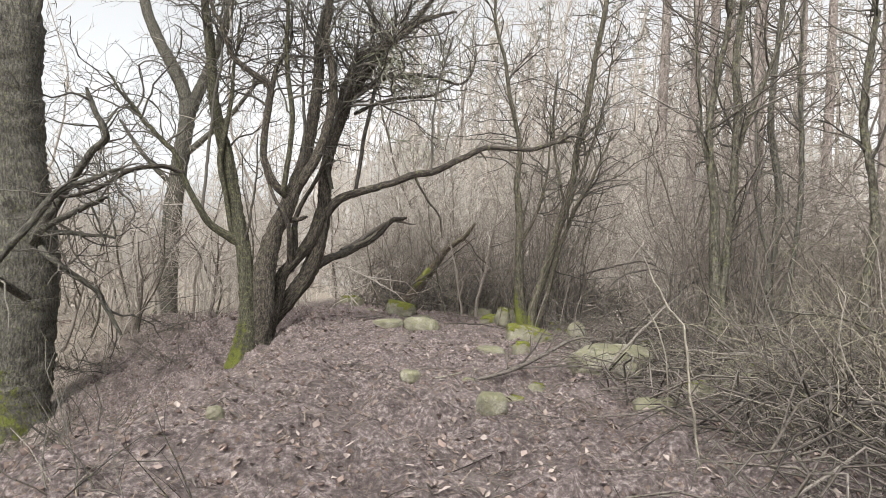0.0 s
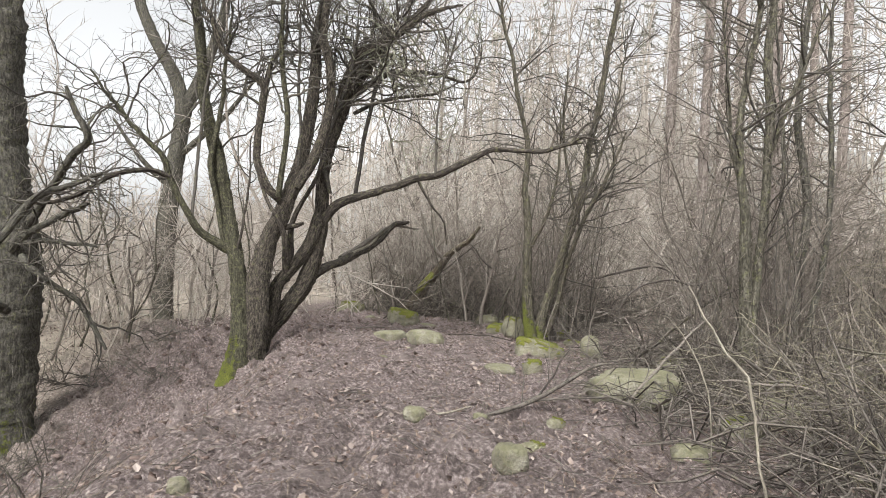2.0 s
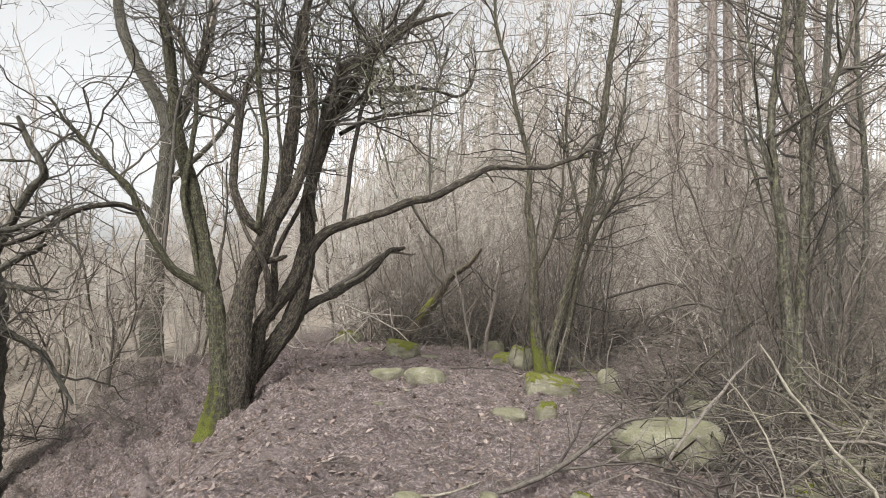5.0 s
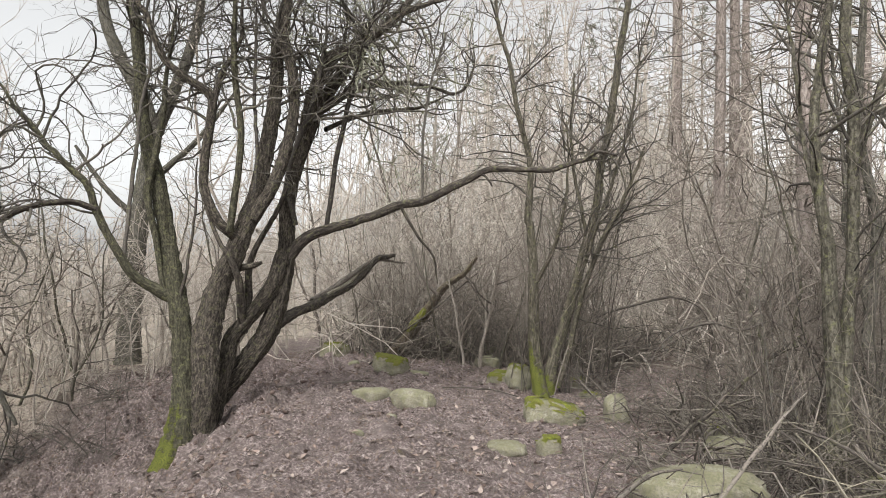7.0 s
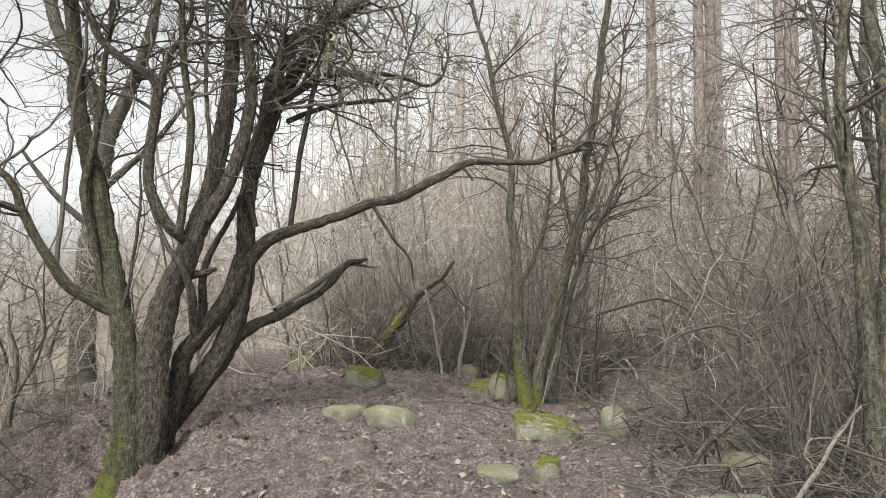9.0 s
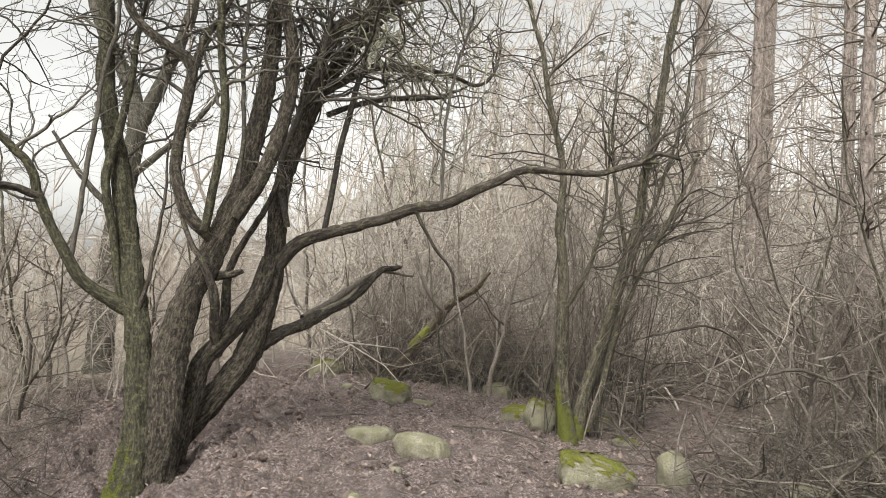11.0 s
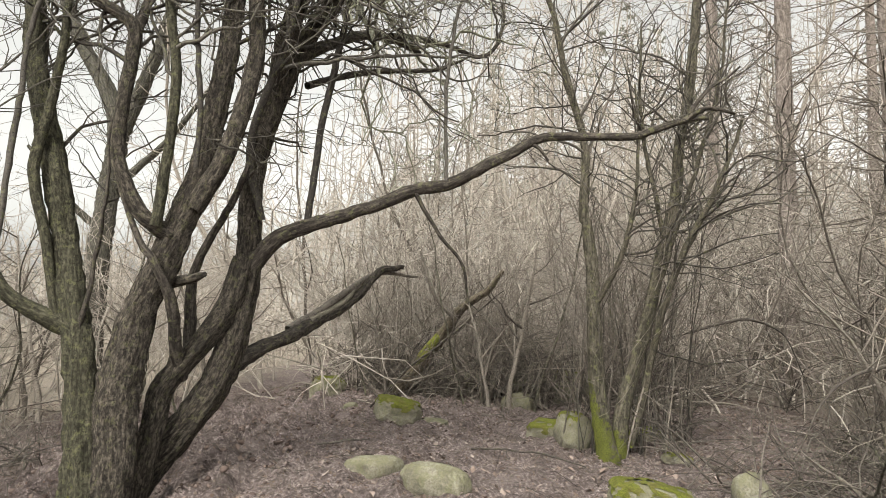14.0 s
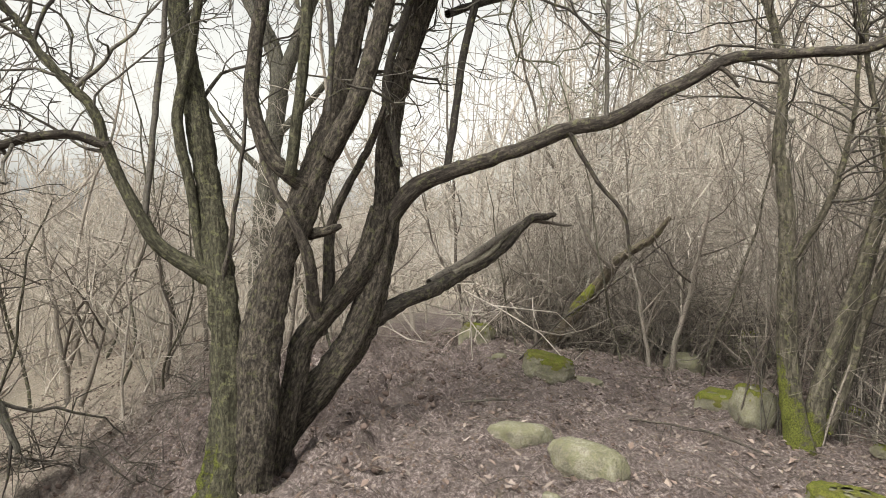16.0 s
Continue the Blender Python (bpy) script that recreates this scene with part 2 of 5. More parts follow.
# ---- wood: tapered tubes along curves ----
class Wood:
    """Collects tubes; each has rings of vertices and the place along its limb."""

    def __init__(self):
        self.v, self.f, self.a, self.count = [], [], [], 0

    def tube(self, points, radii, sides=6, rough=0.0, seed=0, blunt=False):
        p = np.array([tuple(q) for q in points], float)
        r = np.array(radii, float)
        t = np.gradient(p, axis=0)
        t /= np.linalg.norm(t, axis=1)[:, None] + 1e-9
        mean = np.abs(t.mean(axis=0))
        ref = np.zeros(3)
        ref[int(np.argmin(mean))] = 1.0
        u = np.cross(t, ref)
        u /= np.linalg.norm(u, axis=1)[:, None] + 1e-9
        w = np.cross(t, u)
        s = np.concatenate(([0.0], np.cumsum(np.linalg.norm(np.diff(p, axis=0), axis=1))))
        if blunt:
            p, u, w = np.vstack((p, p[-1:])), np.vstack((u, u[-1:])), np.vstack((w, w[-1:]))
            r, s = np.append(r, r[-1] * 0.05), np.append(s, s[-1])
        th = np.arange(sides) * (2 * math.pi / sides)
        c, d = np.cos(th), np.sin(th)
        rr = r[:, None] * np.ones(sides)[None, :]
        if rough:
            rg = np.random.RandomState(seed)
            for k, amp in ((2, 0.5), (3, 0.4), (5, 0.45), (7, 0.35), (9, 0.3)):
                ph, tw, wv = rg.rand() * 6.28, rg.uniform(-0.5, 0.5), rg.uniform(2, 7)
                rr = rr * (1 + rough * amp * np.sin(k * th[None, :] + ph + tw * s[:, None] + 0.8 * np.sin(wv * s[:, None] + ph)))
            rr = rr * (1 + rough * 0.75 * rg.uniform(-1, 1, rr.shape))
        ring = p[:, None, :] + rr[:, :, None] * (c[None, :, None] * u[:, None, :] + d[None, :, None] * w[:, None, :])
        along = np.stack((rr * c, rr * d, np.repeat(s[:, None] + seed % 17, sides, 1)), axis=-1)
        n = len(p)
        base = self.count + (np.arange(n - 1) * sides)[:, None] + np.arange(sides)[None, :]
        nxt = self.count + (np.arange(n - 1) * sides)[:, None] + ((np.arange(sides) + 1) % sides)[None, :]
        self.f.append(np.stack((base, nxt, nxt + sides, base + sides), axis=-1).reshape(-1, 4))
        self.v.append(ring.reshape(-1, 3))
        self.a.append(along.reshape(-1, 3))
        self.count += n * sides

    def arrays(self):
        return np.vstack(self.v), np.vstack(self.f), np.vstack(self.a)

    def mesh(self, name, mat):
        return quad_mesh(name, *self.arrays(), mat)


def quad_mesh(name, v, f, a, mat, smooth=True):
    me = bpy.data.meshes.new(name)
    k = f.shape[1]
    me.vertices.add(len(v))
    me.vertices.foreach_set("co", np.ascontiguousarray(v, dtype=np.float32).ravel())
    me.loops.add(len(f) * k)
    me.loops.foreach_set("vertex_index", np.ascontiguousarray(f, dtype=np.int32).ravel())
    me.polygons.add(len(f))
    me.polygons.foreach_set("loop_start", np.arange(len(f), dtype=np.int32) * k)
    me.polygons.foreach_set("use_smooth", np.full(len(f), smooth))
    if a is not None:
        at = me.attributes.new("along", "FLOAT_VECTOR", "POINT")
        at.data.foreach_set("vector", np.ascontiguousarray(a, dtype=np.float32).ravel())
    me.update(calc_edges=True)
    me.materials.append(mat)
    return me


def curve_through(knots, step=0.06):
    """Points and radii of a smooth curve through (x, y, z, radius) knots."""
    k = np.array(knots, float)
    k = np.vstack((2 * k[0] - k[1], k, 2 * k[-1] - k[-2]))
    out = []
    for i in range(1, len(k) - 2):
        a, b, c, d = k[i - 1], k[i], k[i + 1], k[i + 2]
        n = max(2, int(np.linalg.norm(c[:3] - b[:3]) / step))
        for t in np.arange(n) / n:
            out.append(0.5 * (2 * b + (c - a) * t + (2 * a - 5 * b + 4 * c - d) * t * t + (3 * b - a - 3 * c + d) * t ** 3))
    out.append(k[-2])
    out = np.array(out)
    out[:, 3] = np.maximum(out[:, 3], 0.002)
    return out[:, :3], out[:, 3]


def sides_for(r):
    return 14 if r > 0.08 else 10 if r > 0.035 else 6 if r > 0.015 else 4 if r > 0.007 else 3


def grow(wood, start, way, length, radius, level, rg, bend=0.22, lift=0.05, per_metre=5.0, spread=(30, 70), shrink=(0.3, 0.6), seg=0.14, first=0.2, tip=0.35, thin=0.62, least=0.003, side=None):
    """A wavering shoot with side shoots, down to level 0; the side shoots go into side, where given."""
    n = max(3, min(16, int(length / (seg if level else seg * 1.6))))
    p, d = Vector(start), Vector(way).normalized()
    pts, rad, ways = [p.copy()], [radius], [d.copy()]
    for i in range(n):
        d = (d + Vector((rg.gauss(0, bend), rg.gauss(0, bend), rg.gauss(0, bend) + lift))).normalized()
        p = p + d * (length / n)
        pts.append(p.copy())
        rad.append(radius * (1 - (1 - tip) * (i + 1) / n))
        ways.append(d.copy())
    wood.tube(pts, rad, sides_for(radius), 0, rg.randrange(1000))
    if level <= 0:
        return
    kids = max(1, int(length * per_metre * rg.uniform(0.7, 1.3)))
    for j in range(kids):
        f = first + (1 - first) * (j + rg.random()) / kids
        i = min(n - 1, int(f * n))
        q = pts[i].lerp(pts[i + 1], f * n - i)
        axis = ways[i].orthogonal()
        axis.rotate(Matrix.Rotation(rg.uniform(0, 6.283), 3, ways[i]))
        w = ways[i].copy()
        w.rotate(Matrix.Rotation(radians(rg.uniform(*spread)), 3, axis))
        grow(side or wood, q, w, length * rg.uniform(*shrink) * (1.15 - 0.5 * f), max(least, rad[i] * thin), level - 1, rg, bend, lift, per_metre * 1.15, spread, shrink, seg, 0.12, tip, thin, least)


# ---- things and parts ----
def thing(name, label, category, at=(0, 0, 0), group="", kind=""):
    ob = new(name)
    ob.location = at
    ob.empty_display_size = 0.1
    return tagged(ob, label, category, group, kind)


def part(name, mesh, parent, label=""):
    ob = new(name, mesh)
    ob.parent = parent
    ob.matrix_parent_inverse = Matrix.Translation(-parent.location)
    return tagged(ob, label) if label else ob


# ---- ground: a flat-topped mound, a bank down to lower ground ----
def soft(v, w=0.35):
    return 0.5 * (v + np.sqrt(v * v + w * w)) - 0.5 * w * np.exp(-np.abs(v))


def height(x, y):
    """Height of the ground without its small relief."""
    x, y = np.asarray(x, float), np.asarray(y, float)
    edge = -1.3 - 0.24 * np.clip(y - 7.3, 0, 4.7)
    d1 = edge - x
    d2 = -0.583 * (x + 2.4) - 0.812 * (y - 12.0)
    d = np.minimum(d1, d2)
    z = -2.6 * np.tanh(0.22 * soft(d))
    z = z - 0.12 * np.clip(-2.0 - x, 0, 9) * np.clip((y - 7) / 4, 0, 1)
    z = z - 0.23 * np.clip(soft(4.7 - y), 0, 5)
    z = z - 0.13 * np.exp(-((x + 1.6) / 1.8) ** 2 - ((y - 9.2) / 1.9) ** 2)
    z = z - 0.12 * np.exp(-((x + 3.0) ** 2 + (y - 10.3) ** 2) / 0.7)
    z = z + 0.030 * np.clip(y - 17, 0, 60) * np.clip((x - 1) / 3, 0, 1)
    return z


def relief(x, y):
    """Clods and hollows."""
    z = 0.045 * np.sin(2.1 * x + 0.7 * y) * np.sin(1.7 * y - 0.6 * x + 1.0)
    z = z + 0.02 * np.sin(5.3 * x + 2.2 * np.sin(1.3 * y)) * np.sin(4.7 * y + 1.9 * np.sin(1.1 * x))
    return z


def axis_steps(lo, hi, step, far):
    mid = list(np.arange(lo, hi + 1e-6, step))
    up, s, v = [], step, hi
    while v < far:
        s *= 1.22
        v += s
        up.append(v)
    down, s, v = [], step, lo
    while v > -far:
        s *= 1.22
        v -= s
        down.append(v)
    return np.array(down[::-1] + mid + up)


GRID = []


def build_ground():
    xs, ys = axis_steps(-7.0, 4.5, 0.058, 600), axis_steps(3.0, 16.5, 0.058, 600)
    X, Y = np.meshgrid(xs, ys)
    Z = height(X, Y) + relief(X, Y)
    rg = np.random.RandomState(5)
    rough = np.zeros_like(Z)
    for scale, amp in ((9, 0.016), (17, 0.011), (31, 0.008)):
        for _ in range(7):
            a = rg.uniform(0, 6.283)
            rough += amp * 0.55 * np.sin(scale * rg.uniform(0.7, 1.4) * (math.cos(a) * X + math.sin(a) * Y) + rg.uniform(0, 6.283))
    near = np.clip((11.0 - np.abs(X)) / 4, 0, 1) * np.clip((22 - Y) / 4, 0, 1) * np.clip((Y + 1) / 2, 0, 1)
    bank = np.clip((-1.4 - X) / 1.5, 0, 1)
    Z += near * (rough * (1 + 0.7 * bank) + 0.022 * rg.uniform(-1, 1, Z.shape))
    flat, weight = np.stack((X, Y, Z), -1).reshape(-1, 3), (near * (0.42 + 1.2 * bank)).ravel()
    grooves = (near * bank).ravel()
    for i in np.nonzero(weight > 0.02)[0]:
        x, y = flat[i, 0], flat[i, 1]
        flat[i, 2] += weight[i] * (-0.06 + 0.10 * noise.noise((x * 2.6, y * 2.6, 3.1)) + 0.11 * abs(noise.noise((x * 5.5, y * 5.5, 7.7))) + 0.085 * noise.noise((x * 9.0, y * 9.0, 1.3)) + 0.05 * abs(noise.noise((x * 17.0, y * 17.0, 4.3))))
        flat[i, 2] += 0.2 * grooves[i] * noise.noise((4.2 * (0.583 * y - 0.812 * x), 1.1 * (0.583 * x + 0.812 * y), 5.5))
    v = flat
    nx, ny = len(xs), len(ys)
    GRID.extend((xs, ys, v[:, 2].reshape(ny, nx)))
    i = (np.arange(ny - 1) * nx)[:, None] + np.arange(nx - 1)[None, :]
    f = np.stack((i, i + 1, i + nx + 1, i + nx), -1).reshape(-1, 4)
    tagged(new("ground", quad_mesh("ground", v, f, None, SOIL)), "bare brown forest soil trodden over a low mound", "ground", kind="structure")


build_ground()


def surface(x, y):
    """Height of the built ground, between its grid points."""
    xs, ys, Z = GRID
    x, y = np.asarray(x, float), np.asarray(y, float)
    i = np.clip(np.searchsorted(xs, x) - 1, 0, len(xs) - 2)
    j = np.clip(np.searchsorted(ys, y) - 1, 0, len(ys) - 2)
    u, w = (x - xs[i]) / (xs[i + 1] - xs[i]), (y - ys[j]) / (ys[j + 1] - ys[j])
    return (Z[j, i] * (1 - u) + Z[j, i + 1] * u) * (1 - w) + (Z[j + 1, i] * (1 - u) + Z[j + 1, i + 1] * u) * w


def ground_z(x, y):
    return float(surface(x, y))


# ---- the old many-stemmed tree on the edge of the mound ----
TREE = thing("old_tree", "old leafless many-stemmed tree leaning on the mound's edge, mossy foot", "tree", (-2.8, 11.2, -0.6))
CROWN_STARTS = []


def limb(name, mat, *knots, rough=0.1, label="", crown=0.35, parent=None, blunt=False, keep=CROWN_STARTS, step=0, slim=0.7):
    """One limb as a part of its own; crown: the share of it, from its end, that carries shoots."""
    pts, rad = curve_through(knots, step or (0.06 if knots[0][3] > 0.05 else 0.08))
    if slim != 1.0:
        share = slim + (0.92 - slim) * np.clip((2.0 - pts[:, 2]) / 1.2, 0, 1) if parent is None else slim
        rad = np.where(rad > 0.03, 0.03 + (rad - 0.03) * share, rad)
    seed = int(abs(knots[0][0] * 91 + knots[0][2] * 57 + knots[-1][0] * 33)) + 1
    rg = np.random.RandomState(seed)
    pts = pts + np.cumsum(rg.normal(0, 1.0, pts.shape), axis=0) * np.where(rad < 0.03, 0.006, np.where(rad < 0.06, 0.003, 0.0))[:, None]
    w = Wood()
    w.tube(pts, rad, (28 if parent is None else 18) if rad[0] > 0.1 else 14 if rad[0] > 0.04 else 8 if rad[0] > 0.015 else 6, rough, seed, blunt)
    ob = part(name, w.mesh(name, mat), parent or TREE, label)
    if keep is not None and crown:
        keep.append((pts, rad, crown))
    return ob


# stems
limb("stem", GREEN_BARK, (-2.96, 10.6, -1.1, 0.24), (-2.93, 10.74, -0.72, 0.195), (-2.9, 10.87, -0.35, 0.155), (-2.9, 10.92, -0.03, 0.136), (-2.93, 10.95, 0.2, 0.128), (-3.01, 11.0, 0.69, 0.116), (-3.07, 11.02, 1.0, 0.115), (-3.17, 11.05, 1.35, 0.113), (-3.32, 11.1, 1.84, 0.118), (-3.45, 11.1, 2.35, 0.13), (-3.65, 11.15, 2.88, 0.118), (-3.84, 11.2, 3.44, 0.107), (-3.94, 11.25, 3.97, 0.098), (-4.06, 11.3, 4.52, 0.095), (-4.25, 11.35, 5.4, 0.07), (-4.3, 11.4, 6.4, 0.035), rough=0.16, label="greenish upright stem with a mossy foot")
limb("stem", OLD_BARK, (-2.82, 11.05, -0.9, 0.22), (-2.74, 11.0, -0.3, 0.18), (-2.71, 11.0, 0.21, 0.172), (-2.76, 11.05, 0.7, 0.18), (-2.73, 11.08, 1.02, 0.158), (-2.68, 11.1, 1.35, 0.146), (-2.54, 11.1, 1.71, 0.148), (-2.44, 11.1, 2.03, 0.14), (-2.33, 11.15, 2.4, 0.122), (-2.27, 11.2, 2.95, 0.112), (-2.24, 11.3, 3.53, 0.106), (-2.26, 11.4, 4.08, 0.097), (-2.3, 11.5, 4.66, 0.085), (-2.2, 11.6, 5.6, 0.06), (-2.1, 11.6, 6.5, 0.03), rough=0.13, label="thick dark fissured stem")
limb("stem", OLD_BARK, (-2.31, 11.1, 2.2, 0.1), (-2.09, 11.05, 2.6, 0.096), (-1.96, 11.05, 3.07, 0.09), (-1.91, 11.1, 3.56, 0.087), (-1.97, 11.1, 4.05, 0.082), (-2.11, 11.15, 4.52, 0.075), (-2.05, 11.1, 5.3, 0.05), (-1.9, 11.1, 6.2, 0.03), rough=0.13)
limb("stem", OLD_BARK, (-2.8, 11.3, -0.62, 0.14), (-2.7, 11.28, -0.2, 0.112), (-2.64, 11.28, 0.15, 0.104), (-2.59, 11.32, 0.48, 0.1), (-2.56, 11.35, 0.74, 0.102), (-2.41, 11.42, 0.98, 0.103), (-2.25, 11.5, 1.23, 0.11), (-2.13, 11.58, 1.52, 0.116), (-2.08, 11.65, 1.85, 0.12), rough=0.1, crown=0)
limb("stem", OLD_BARK, (-3.02, 11.5, -0.68, 0.17), (-2.86, 11.52, -0.23, 0.142), (-2.71, 11.55, 0.06, 0.137), (-2.52, 11.57, 0.31, 0.135), (-2.27, 11.6, 0.69, 0.135), (-2.18, 11.62, 0.92, 0.136), (-2.11, 11.66, 1.22, 0.134), (-2.07, 11.7, 1.58, 0.135), (-2.06, 11.7, 1.96, 0.13), (-2.08, 11.7, 2.35, 0.117), (-2.06, 11.7, 2.75, 0.106), (-1.94, 11.7, 3.22, 0.102), (-1.77, 11.75, 3.8, 0.098), (-1.57, 11.8, 4.2, 0.093), (-1.38, 11.9, 4.56, 0.085), (-1.12, 12.0, 4.91, 0.07), (-0.7, 12.1, 5.4, 0.04), (-0.3, 12.1, 6.0, 0.02), rough=0.12, label="smooth dark stem leaning out from the foot")
limb("stem", OLD_BARK, (-1.95, 11.68, 3.1, 0.085), (-1.86, 11.6, 3.65, 0.105), (-1.75, 11.5, 4.02, 0.095), (-1.63, 11.5, 4.35, 0.09), (-1.3, 11.5, 4.56, 0.084), (-0.98, 11.45, 4.74, 0.062), (-0.6, 11.4, 5.0, 0.04), (-0.1, 11.3, 5.1, 0.015), rough=0.16, crown=0.7)
# limbs
limb("limb", GREEN_BARK, (-3.12, 11.05, 1.18, 0.085), (-3.37, 10.95, 1.31, 0.066), (-3.58, 10.87, 1.44, 0.057), (-3.75, 10.82, 1.68, 0.053), (-3.93, 10.78, 1.98, 0.05), (-4.04, 10.75, 2.21, 0.047), (-4.12, 10.7, 2.46, 0.039), (-4.41, 10.6, 2.76, 0.032), (-4.72, 10.5, 3.12, 0.026), (-5.1, 10.4, 3.6, 0.014), crown=0.6, label="greenish limb bending outward")
limb("limb", LIMB_BARK, (-4.02, 10.76, 2.18, 0.045), (-4.27, 10.6, 2.24, 0.04), (-4.64, 10.4, 2.12, 0.038), (-4.86, 10.2, 1.86, 0.034), (-5.1, 10.0, 1.66, 0.026), (-5.45, 9.8, 1.6, 0.012), crown=0.8)
limb("limb", GREEN_BARK, (-3.27, 11.0, 1.25, 0.036), (-3.41, 11.0, 1.83, 0.042), (-3.53, 10.95, 2.32, 0.047), (-3.55, 10.95, 2.57, 0.047), (-3.51, 11.0, 3.0, 0.041), (-3.48, 11.0, 3.53, 0.033), (-3.51, 11.05, 4.05, 0.026), (-3.5, 11.1, 4.9, 0.015), rough=0.06)
limb("limb", OLD_BARK, (-2.46, 11.05, 1.97, 0.09), (-2.62, 10.95, 2.08, 0.073), (-2.76, 10.9, 2.29, 0.066), (-2.86, 10.9, 2.58, 0.061), (-2.86, 10.9, 2.99, 0.059), (-2.85, 10.95, 3.37, 0.061), (-2.86, 10.95, 3.65, 0.061), (-3.11, 10.9, 3.82, 0.051), (-3.37, 10.85, 4.0, 0.046), (-3.5, 10.8, 4.24, 0.04), (-3.7, 10.7, 4.8, 0.025), (-4.0, 10.6, 5.3, 0.012), crown=0.45, label="dark limb bending back on itself")
limb("limb", LIMB_BARK, (-2.86, 10.95, 3.58, 0.05), (-2.86, 11.1, 3.98, 0.036), (-2.8, 11.2, 4.2, 0.03), (-2.71, 11.3, 4.54, 0.025), (-2.75, 11.4, 5.2, 0.012), crown=0.7)
limb("limb", GREEN_BARK, (-2.53, 10.92, 2.02, 0.046), (-2.48, 10.9, 2.5, 0.044), (-2.46, 10.9, 2.95, 0.042), (-2.5, 10.95, 3.33, 0.043), (-2.61, 11.0, 3.82, 0.041), (-2.68, 11.0, 4.37, 0.036), (-2.7, 11.0, 5.2, 0.02), rough=0.06, crown=0.4)
LONG_LIMB = limb("limb", LIMB_BARK, (-2.08, 11.7, 1.72, 0.115), (-1.84, 11.7, 2.03, 0.094), (-1.51, 11.7, 2.19, 0.077), (-1.19, 11.7, 2.28, 0.071), (-0.86, 11.7, 2.42, 0.074), (-0.54, 11.7, 2.55, 0.069), (-0.32, 11.7, 2.59, 0.066), (-0.05, 11.68, 2.74, 0.066), (0.21, 11.66, 2.88, 0.061), (0.48, 11.65, 3.01, 0.046), (0.74, 11.6, 3.04, 0.04), (1.25, 11.5, 3.02, 0.037), (1.39, 11.45, 3.06, 0.034), (1.63, 11.4, 3.14, 0.03), (1.82, 11.35, 3.15, 0.016), rough=0.1, crown=0, label="long bare limb reaching out over the mound", blunt=True)
limb("branch", LIMB_BARK, (1.66, 11.4, 3.14, 0.028), (1.86, 11.4, 3.28, 0.022), (2.09, 11.4, 3.23, 0.012), crown=0, blunt=True, parent=LONG_LIMB)
limb("branch", LIMB_BARK, (1.66, 11.4, 3.14, 0.018), (1.8, 11.4, 3.38, 0.016), (2.07, 11.4, 3.63, 0.008), crown=0, parent=LONG_LIMB)
limb("branch", LIMB_BARK, (0.4, 11.66, 2.98, 0.02), (0.5, 11.64, 2.93, 0.016), (0.58, 11.62, 2.82, 0.011), crown=0, blunt=True, parent=LONG_LIMB)
LOW_LIMB = limb("limb", LIMB_BARK, (-2.12, 11.68, 0.93, 0.09), (-1.96, 12.0, 1.08, 0.074), (-1.79, 12.4, 1.2, 0.072), (-1.62, 12.9, 1.38, 0.068), (-1.44, 13.3, 1.54, 0.062), (-1.24, 13.7, 1.85, 0.05), (-1.13, 13.85, 1.97, 0.044), (-0.89, 14.1, 2.01, 0.023), rough=0.16, crown=0, label="low split limb with torn pale wood", blunt=True)
limb("branch", DEAD_WOOD, (-1.86, 12.4, 1.24, 0.04), (-1.66, 12.8, 1.41, 0.045), (-1.44, 13.25, 1.66, 0.04), (-1.19, 13.8, 1.92, 0.03), (-0.71, 14.2, 1.94, 0.012), rough=0.16, crown=0, parent=LOW_LIMB)
limb("branch", PALE_WOOD, (-1.7, 12.62, 1.33, 0.03), (-1.5, 13.08, 1.5, 0.036), (-1.32, 13.5, 1.74, 0.026), rough=0.1, crown=0, blunt=True, label="torn pale barkless strip", parent=LOW_LIMB)
HIGH_LIMB = limb("limb", LIMB_BARK, (-1.78, 11.7, 3.72, 0.075), (-1.56, 12.3, 4.19, 0.066), (-1.35, 12.8, 4.51, 0.065), (-1.08, 13.3, 4.72, 0.06), (-0.8, 13.6, 4.7, 0.035), crown=0.12, blunt=True)
limb("branch", LIMB_BARK, (-1.1, 13.2, 4.69, 0.04), (-0.74, 13.6, 4.84, 0.038), (-0.38, 13.9, 4.88, 0.034), (-0.07, 14.1, 4.87, 0.03), (0.15, 14.2, 5.06, 0.026), (0.27, 14.25, 5.43, 0.02), (0.22, 14.3, 5.88, 0.01), crown=0.2, parent=HIGH_LIMB)
limb("branch", LIMB_BARK, (-1.7, 11.9, 3.55, 0.036), (-1.45, 12.5, 3.92, 0.034), (-1.15, 13.0, 4.18, 0.03), (-0.57, 13.5, 4.45, 0.024), (-0.14, 13.8, 4.8, 0.01), crown=0.2)
limb("shoot", TWIG_BARK, (-1.56, 11.7, 2.2, 0.032), (-1.51, 11.7, 2.72, 0.033), (-1.48, 11.75, 3.19, 0.034), (-1.42, 11.8, 3.68, 0.034), (-1.36, 11.9, 4.28, 0.03), (-1.35, 12.0, 4.77, 0.024), rough=0.05, parent=LONG_LIMB)
limb("shoot", TWIG_BARK, (-0.32, 11.7, 2.62, 0.018), (-0.36, 11.75, 3.29, 0.017), (-0.33, 11.8, 4.08, 0.017), (-0.15, 11.9, 4.93, 0.015), rough=0.05, crown=0.2, parent=LONG_LIMB)
